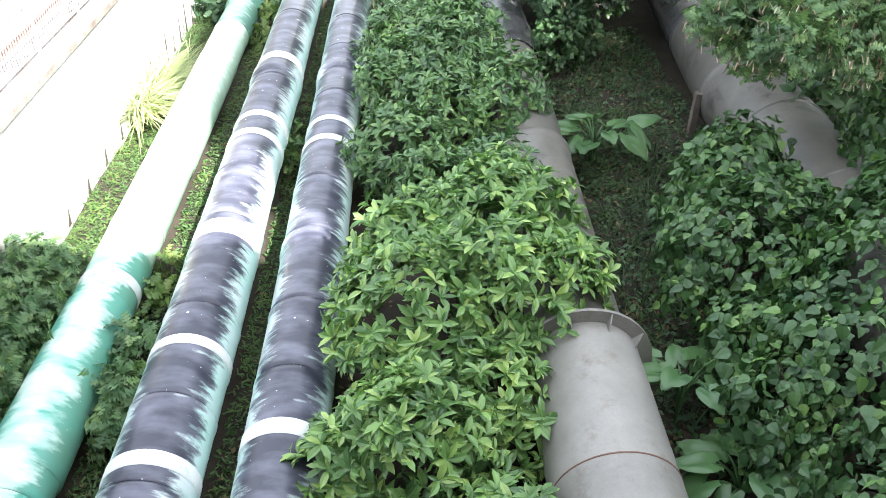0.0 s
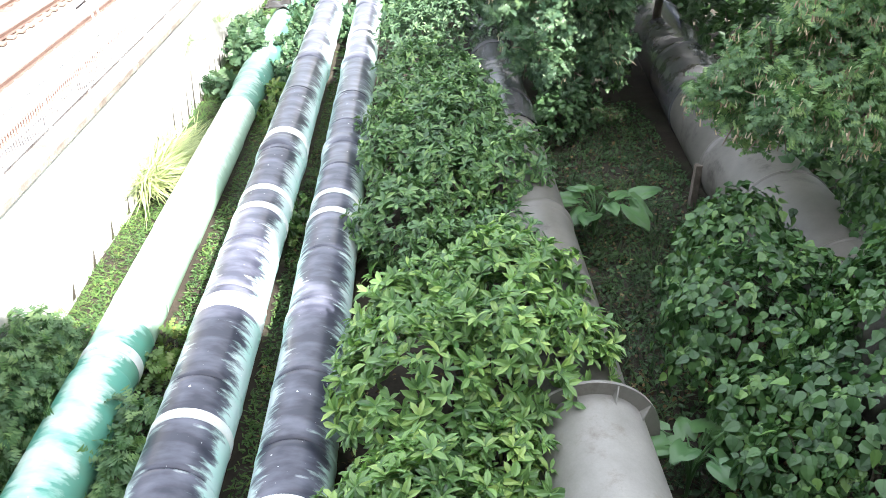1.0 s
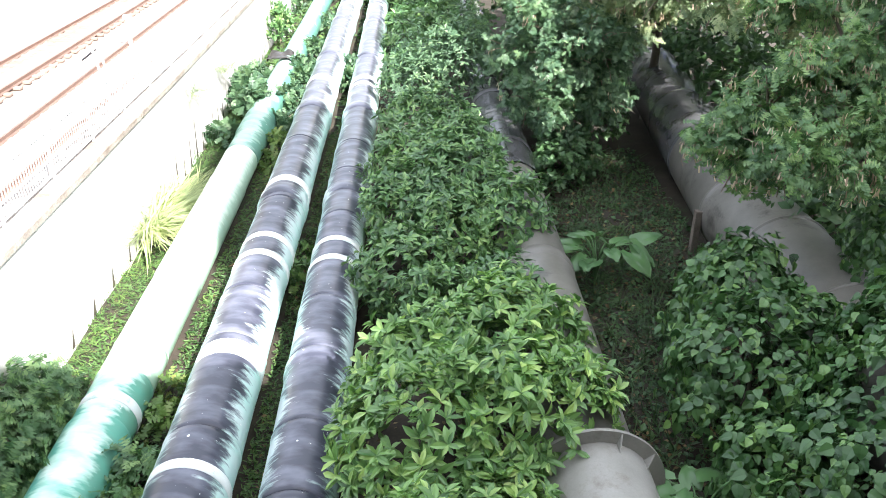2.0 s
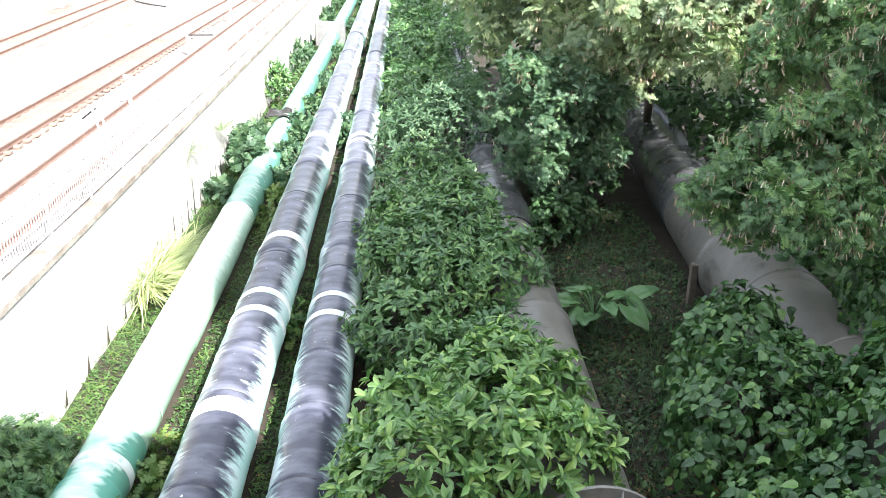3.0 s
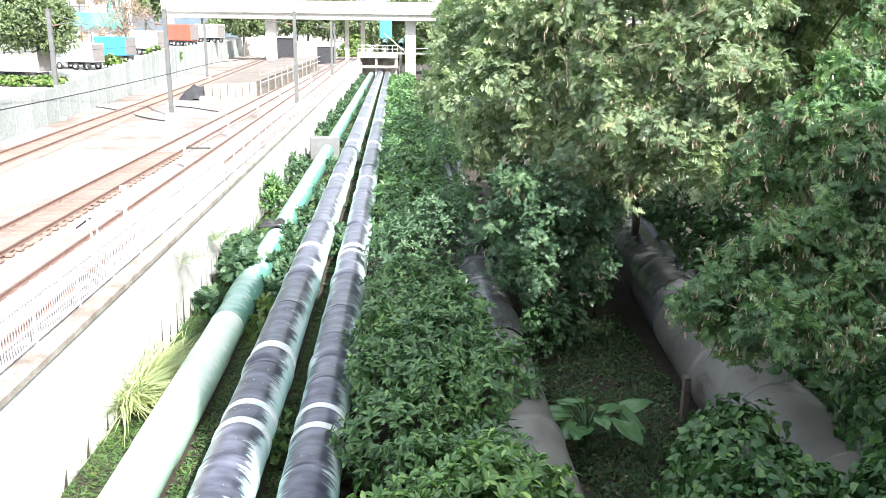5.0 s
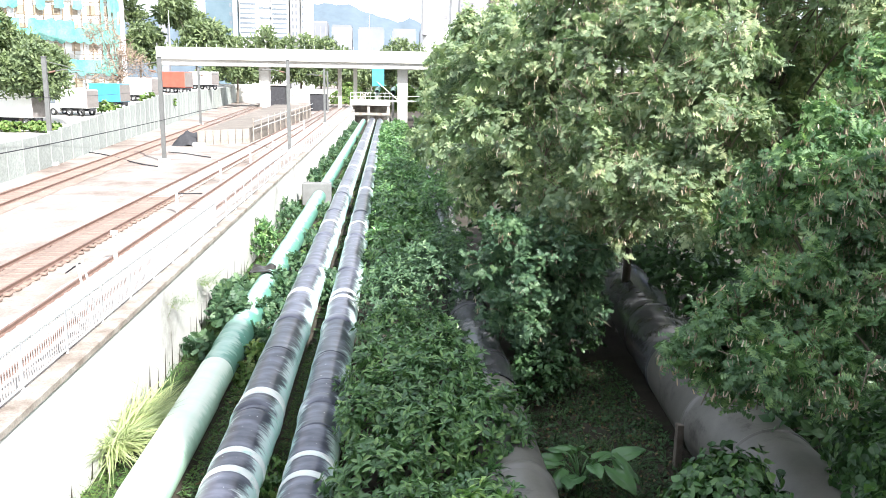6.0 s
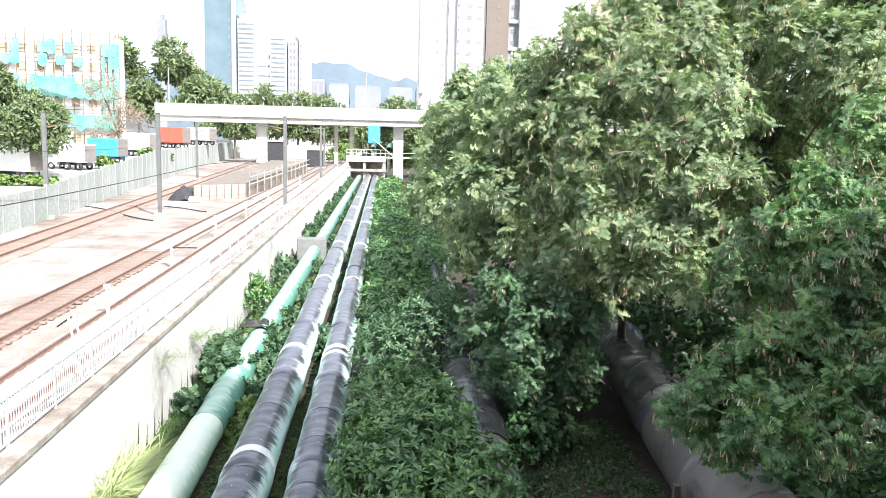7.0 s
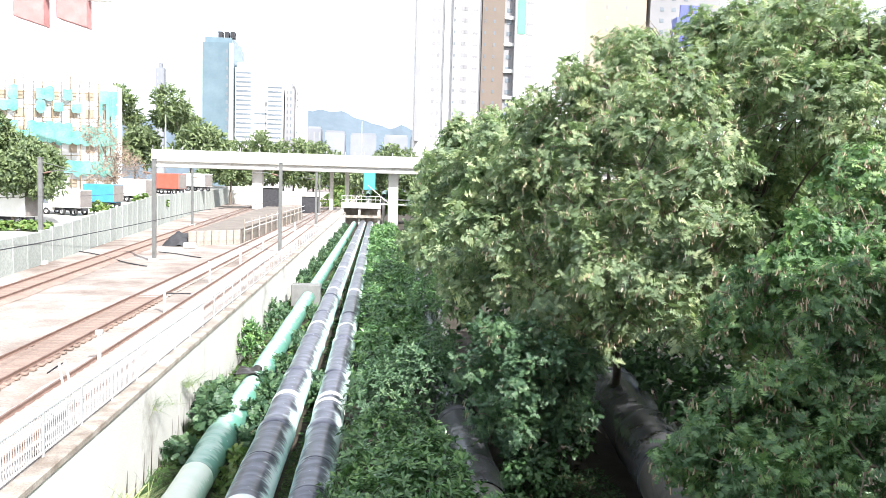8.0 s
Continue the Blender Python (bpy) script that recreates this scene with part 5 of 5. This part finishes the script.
for y in (54, 75, 88, 102, 118, 134, 150, 166):
    weed([(-7.05, y, 0.6, 0.55), (-7.0, y + 2.5, 0.8, 0.65), (-6.95, y + 5, 0.5, 0.5)], 12, 0.4, "green feathery weeds along the wall foot", LEAF_DEEP, PINNATE, 3)
for y in (48, 58, 74, 92, 110, 130):
    weed([(-4.7, y, 0.45, 0.45), (-4.6, y + 1.5, 0.5, 0.4)], 12, 0.36, "green feathery weeds between the pipes", LEAF_DEEP, PINNATE, 3)


def grass_tuft(x, y, z, h, n, label, material=None):
    ob = thing("grass_tuft", (x, y, z), label, "grass", "grass tufts")
    P = rng.normal(size=(n, 3)) * np.array([0.16, 0.35, 0.04])
    P[:, 2] = np.abs(P[:, 2])
    x = np.tile(np.array([[0.3, 0, 1.0]]), (n, 1)) + rng.normal(size=(n, 3)) * np.array([0.35, 0.45, 0.2])
    x /= np.linalg.norm(x, axis=1)[:, None]
    side = np.cross(np.array([0, 0, 1.0]), x) + rng.normal(size=(n, 3)) * 0.1
    side /= np.linalg.norm(side, axis=1)[:, None]
    frames = np.stack([x, side, np.cross(x, side)], -1)
    long = blade([(0.0, 0.012), (0.3, 0.014), (0.6, 0.012), (0.85, 0.008), (1.0, 0.002)], 0.4, 1.1)
    tagged(scatter("foliage", long, P, frames, h * rng.uniform(0.5, 1.15, n), material or LEAF_STRAW, ob), kind="stuff")


grass_tuft(-7.15, 20.6, 0.3, 1.2, 480, "tall yellow-green grass tuft leaning on the wall")
grass_tuft(-7.15, 22.0, 0.3, 1.2, 380, "tall yellow-green grass tuft leaning on the wall")
grass_tuft(-6.9, 23.2, 0.2, 0.9, 160, "yellow-green grass tuft beside the green pipe")
for y in np.arange(25, 43, 1.9):
    grass_tuft(-7.15, y, 0.05, rng.uniform(0.5, 0.95), 70, "green grass tuft at the wall foot", LEAF_GROUND)
for y in np.arange(13.6, 20, 1.3):
    grass_tuft(-7.25, y, 0.05, rng.uniform(0.25, 0.45), 50, "short sunlit grass at the wall foot", LEAF_WEED)
grass_tuft(-7.3, 31.5, 2.0, 0.7, 60, "grass sprouting from a crack in the wall", LEAF_WEED)
grass_tuft(-7.3, 27.5, 2.3, 0.6, 50, "grass sprouting from a crack in the wall", LEAF_WEED)

# damp streaks rising from the wall foot
streak_mat = plain("damp_black_streak", (0.035, 0.028, 0.02), (0.09, 0.07, 0.05), 0.9, 3, 30, 0.3)
streaks = thing("wall_streak", (0, 0, 0), "dark damp streaks on the wall foot", "stain")
for y in list(np.arange(13.88, 20, 1.37)) + list(np.arange(24.5, 42, 0.9)):
    h = rng.uniform(0.35, 0.6) if y < 22 else rng.uniform(0.5, 1.5)
    w = rng.uniform(0.07, 0.12)
    v = [(WALL_X + 0.004, y - w, 0.05), (WALL_X + 0.012, y, 0.05), (WALL_X + 0.004, y + w, 0.05), (WALL_X + 0.004, y + 0.12, h), (WALL_X + 0.006, y + 0.13, h), (WALL_X + 0.004, y + 0.14, h)]
    piece("streak", mesh_of("streak", v, [(0, 1, 4, 3), (1, 2, 5, 4)], streak_mat), streaks)


def crumpled_sheet(x, y, z):
    v, f, n = [], [], 12
    for j in range(n):
        for i in range(n):
            a, b = i / (n - 1) - 0.5, j / (n - 1) - 0.5
            v.append((a * 1.15, b * 1.3, 0.22 - 0.7 * a * a + 0.34 * noise.noise(Vector((a * 3.5, b * 3.5, 1)))))
    f = [(j * n + i, j * n + i + 1, (j + 1) * n + i + 1, (j + 1) * n + i) for j in range(n - 1) for i in range(n - 1)]
    ob = piece("plastic_sheet", mesh_of("plastic_sheet", v, f, PLASTIC_DARK, True), at=(x, y, z))
    solid = ob.modifiers.new("thickness", "SOLIDIFY")
    solid.thickness = 0.02
    tagged(ob, "crumpled black plastic sheet lying on the green pipe", "rubbish")


crumpled_sheet(-5.85, 37.3, 1.12)


# ---- railway odds and ends ----
def marker_post(x, y, h, label, arm=0.0):
    ob = thing("marker_post", (x, y, RAIL_Z), label, "post", "trackside posts")
    box("post", (-0.06, -0.06, 0), (0.06, 0.06, h), WHITE_PAINT, ob, 0.01)
    box("head", (-0.12, -0.1, h - 0.12), (0.12, 0.1, h + 0.04), GALVANISED, ob, 0.01)
    if arm:
        box("arm", (0.05, -0.03, h - 0.3), (arm, 0.03, h - 0.24), DARK, ob)


marker_post(-10.9, 42.3, 1.3, "white trackside post with a dark arm", 1.3)
marker_post(-10.3, 30.7, 1.2, "white trackside post on pale ballast")
for y in (55, 67, 80, 94, 110):
    marker_post(-11.2, y, 1.4, "white trackside post between the tracks")
gate = thing("leaning_frame", (-7.95, 21.6, 3.3), "white steel frame leaning on the fence", "frame")
tube("leg", [(0, 0, 0), (-0.25, -0.2, 1.9)], 0.035, WHITE_PAINT, gate, 8)
tube("leg", [(0, 0.5, 0), (-0.25, 0.2, 1.9)], 0.035, WHITE_PAINT, gate, 8)
tube("crossbar", [(-0.1, -0.08, 0.8), (-0.1, 0.38, 0.8)], 0.025, WHITE_PAINT, gate, 8)
t = np.linspace(0, 1, 14)
tube("cable_loop", np.stack([-0.25 - 0.35 * np.sin(t * 3.1), -0.2 + 0.3 * t, 1.85 - 0.25 * np.sin(t * 3.1)], 1), 0.02, DARK, gate, 6)


def wire(path, label, radius=0.018):
    ob = tube("overhead_wire", path, radius, DARK, None, 6)
    tagged(ob, label, "wire", "overhead wires")


for x, z in ((-10.6, 8.15), (-20.0, 8.6)):
    ys = np.linspace(8, 190, 60)
    sag = 0.25 * np.abs(np.sin(ys / 50 * np.pi))
    wire(np.stack([x - (0.06 * ys if x < -18 else 0.004 * ys), ys, z - sag], 1), "dark overhead wire running along the tracks")
# Two thin dark lines drawn along the ground.
s_ = np.linspace(0, 1, 16)
wire(np.stack([-26.9 + 9.1 * s_, 75.1 - 11.1 * s_ + 0.5 * np.sin(s_ * 6), 0 * s_ + RAIL_Z + 0.08], 1), "thin dark line lying across the track", 0.05)
wire(np.stack([-20.2 + 4.8 * s_, 76.3 - 4.3 * s_ + 0.3 * np.sin(s_ * 5), 0 * s_ + RAIL_Z + 0.08], 1), "thin dark line lying on the ballast", 0.05)

ramp_ob = thing("loading_ramp", (0, 0, RAIL_Z), "low brown concrete ramp between the tracks", "ramp")
v = [(-19.4, 84, 0), (-14.9, 89, 0), (-13.8, 150, 0), (-20.5, 150, 0), (-19.2, 84.3, 1.5), (-15.1, 89.2, 1.5), (-14.0, 149, 2.2), (-20.3, 149, 2.2)]
top_mat = plain("brown_ramp_top", (0.10, 0.085, 0.07), (0.22, 0.19, 0.165), 0.9, 0.3, 6, 0.5, 0.0, (0.07, 0.065, 0.05))
piece("ramp_body", mesh_of("ramp_body", v, [(0, 1, 5, 4), (1, 2, 6, 5), (2, 3, 7, 6), (3, 0, 4, 7), (4, 5, 6, 7)], top_mat), ramp_ob)
for k in range(7):
    a = Vector((-19.3 + 4.4 * k / 7, 83.9 + 4.9 * k / 7, 0))
    p = part("face_panel", box_bm(0.02, -0.1, 0, 0.9, 0.0, 1.55, 0.02), COPING, ramp_ob)
    p.matrix_basis = Matrix.Translation(a) @ Matrix.Rotation(math.atan2(4.9, 4.4), 4, "Z")
for y in np.arange(90, 150, 5.0):
    x = -15.0 + (y - 89) * 0.018
    box("ramp_post", (x + 0.3, y - 0.06, 0), (x + 0.42, y + 0.06, 2.6), COPING, ramp_ob)
tube("ramp_rail", [(-14.65, 90, 2.2), (-13.6, 150, 2.4)], 0.05, GALVANISED, ramp_ob, 6)
tube("ramp_rail", [(-14.65, 90, 1.4), (-13.6, 150, 1.6)], 0.05, GALVANISED, ramp_ob, 6)

v, f = [], []
n = 14
for j in range(n):
    for i in range(n):
        a, b = i / (n - 1) - 0.5, j / (n - 1) - 0.5
        v.append((a * 3.2, b * 3.0, max(0.0, 1.35 * (1 - 3.6 * (a * a + b * b)) + 0.5 * noise.noise(Vector((a * 5, b * 5, 2))))))
f = [(j * n + i, j * n + i + 1, (j + 1) * n + i + 1, (j + 1) * n + i) for j in range(n - 1) for i in range(n - 1)]
tagged(piece("rubbish_heap", mesh_of("rubbish_heap", v, f, DARK, True), at=(-20.3, 85.0, RAIL_Z)), "dark heap of covered rubbish beside the ramp", "heap")
barrel = thing("fallen_drum", (-18.6, 81.6, RAIL_Z + 0.3), "white drum lying beside the dark heap", "drum")
tube("drum_body", [(-0.6, 0, 0), (-0.55, 0, 0), (0.55, 0.1, 0), (0.6, 0.1, 0)], [0.2, 0.3, 0.3, 0.2], WHITE_PAINT, barrel, 16)

# roadside green between the trucks
for x, y, r in ((-38.2, 114, 0.9), (-35.2, 124, 1.3), (-34.0, 126, 1.0)):
    rosette_bush([(x, y, road_level(y) + 0.7, r), (x + 1.2, y + 0.5, road_level(y) + 0.5, r * 0.7)], 6, 0.5, 4, "green roadside bush beside the trucks", "bush", LEAF_WEED, ROUND, group="roadside bushes")
verge = [(-35.2 - 1.2 * k, 88 + 0.6 * (k % 3), 4.4, 1.0, 0.5) for k in range(7)]
rosette_bush(verge, 8, 0.4, 4, "yellow-flecked green verge by the white truck", "bush", LEAF_WEED, ROUND, group="roadside bushes")

# faded red blocks above the scaffolded block; mast and jib are added to carry them
crane = thing("hung_red_blocks", (-55.0, 128, 4.2), "faded red blocks hung on an added mast and jib", "crane")
box("mast", (-7.0, 0, 0), (-5.4, 1.6, 36), RED, crane)
box("jib", (-7.2, 0.2, 32.2), (14.0, 1.4, 33.2), WHITE_PAINT, crane, 0.05)
for x in (1.0, 7.2):
    bm = box_bm(x - 1.0, -0.4, 29.0, x + 3.4, 2.0, 34.0, 0.1)
    for vert in bm.verts:
        vert.co.z += (vert.co.x - x) * -0.3
    part("counterweight", bm, RED, crane, "faded red hanging block")

tagged(tower("commercial_block", 55.5, 61.5, 152, 154.5, 43.0, PURPLE, "blue clad low block behind the trees"), category="building")


# under and beyond the bridge
hut = thing("signal_hut", (-24.4, 186, RAIL_Z), "dark trackside equipment hut under the bridge", "hut")
box("body", (-1.6, -1.5, 0), (1.6, 1.5, 5.2), DARK, hut, 0.05)
box("roof", (-1.9, -1.8, 5.2), (1.9, 1.8, 5.5), CONCRETE, hut, 0.03)
hut = thing("signal_hut", (-15.0, 180, RAIL_Z), "low dark equipment hut beside the ramp", "hut")
box("body", (-1.8, -1.2, 0), (1.8, 1.2, 3.6), DARK, hut, 0.05)
box("roof", (-2.0, -1.4, 3.6), (2.0, 1.4, 3.9), CONCRETE, hut, 0.03)
far_wall = thing("wall_far", (0, 235, 0), "dark retaining wall beyond the bridge", "wall", kind="structure")
box("panel", (-75, 0, 2), (-33, 1.2, 8.0), CONCRETE_PALE, far_wall)
box("panel", (-32.9, 0, 2), (-14, 1.2, 7.0), CONCRETE, far_wall)
for x, y, r in ((-3, 206, 3.0), (2.5, 208, 3.4), (8, 206, 3.2), (14, 205, 4.0), (-12, 228, 3.5)):
    rosette_bush([(x, y, 3.5, r), (x + 1.5, y + 1, 6.0, r * 0.8)], 3, 0.7, 4, "green thicket beyond the bridge", "bush", LEAF_WEED, SMALL, group="far thickets")
for x in (-2.6, 1.2):
    pipe_far = thing("pipe_green", (x, 200, 7.6), "pale green pipe rising beyond the platform", "pipe", "water pipes")
    tube("pipe_section", [(0, -6, -0.6), (0, 0, 0), (1.5, 30, 0.6)], 0.6, GREEN_PIPE, pipe_far, 24)
    box("support", (-0.3, -3.3, -7.6), (0.3, -2.7, -0.7), CONCRETE, pipe_far)

for z in np.arange(40, 165, 12.8):
    ledge = thing("tower_ledge", (61.5, 397.2, z), "white projecting ledge on the apartment tower", "ledge", "tower ledges")
    box("slab", (-5.0, -0.8, 0), (2.4, 0.8, 1.6), TOWER_WHITE, ledge)
panel = thing("building_cladding", (67.0, 393.7, 84), "pale green panel on the white tower", "panel")
box("sheet", (-2.0, -0.2, 0), (2.0, 0.3, 30), TOWER_GREEN, panel)

# leafy growth leaning over the green pipe
weed([(-6.4, 31.0, 1.0, 0.5), (-6.0, 30.2, 1.35, 0.32), (-6.5, 32.6, 0.9, 0.45), (-6.7, 36.5, 0.5, 0.45), (-6.8, 28.5, 0.4, 0.4)], 18, 0.40, "feathery dark green weed leaning over the green pipe", LEAF_DEEP)
weed([(-4.8, 32.0, 0.7, 0.45), (-4.75, 29.5, 0.5, 0.4), (-4.7, 41.0, 0.6, 0.5)], 22, 0.36, "leafy green weed rising between green and black pipes", LEAF_DEEP)
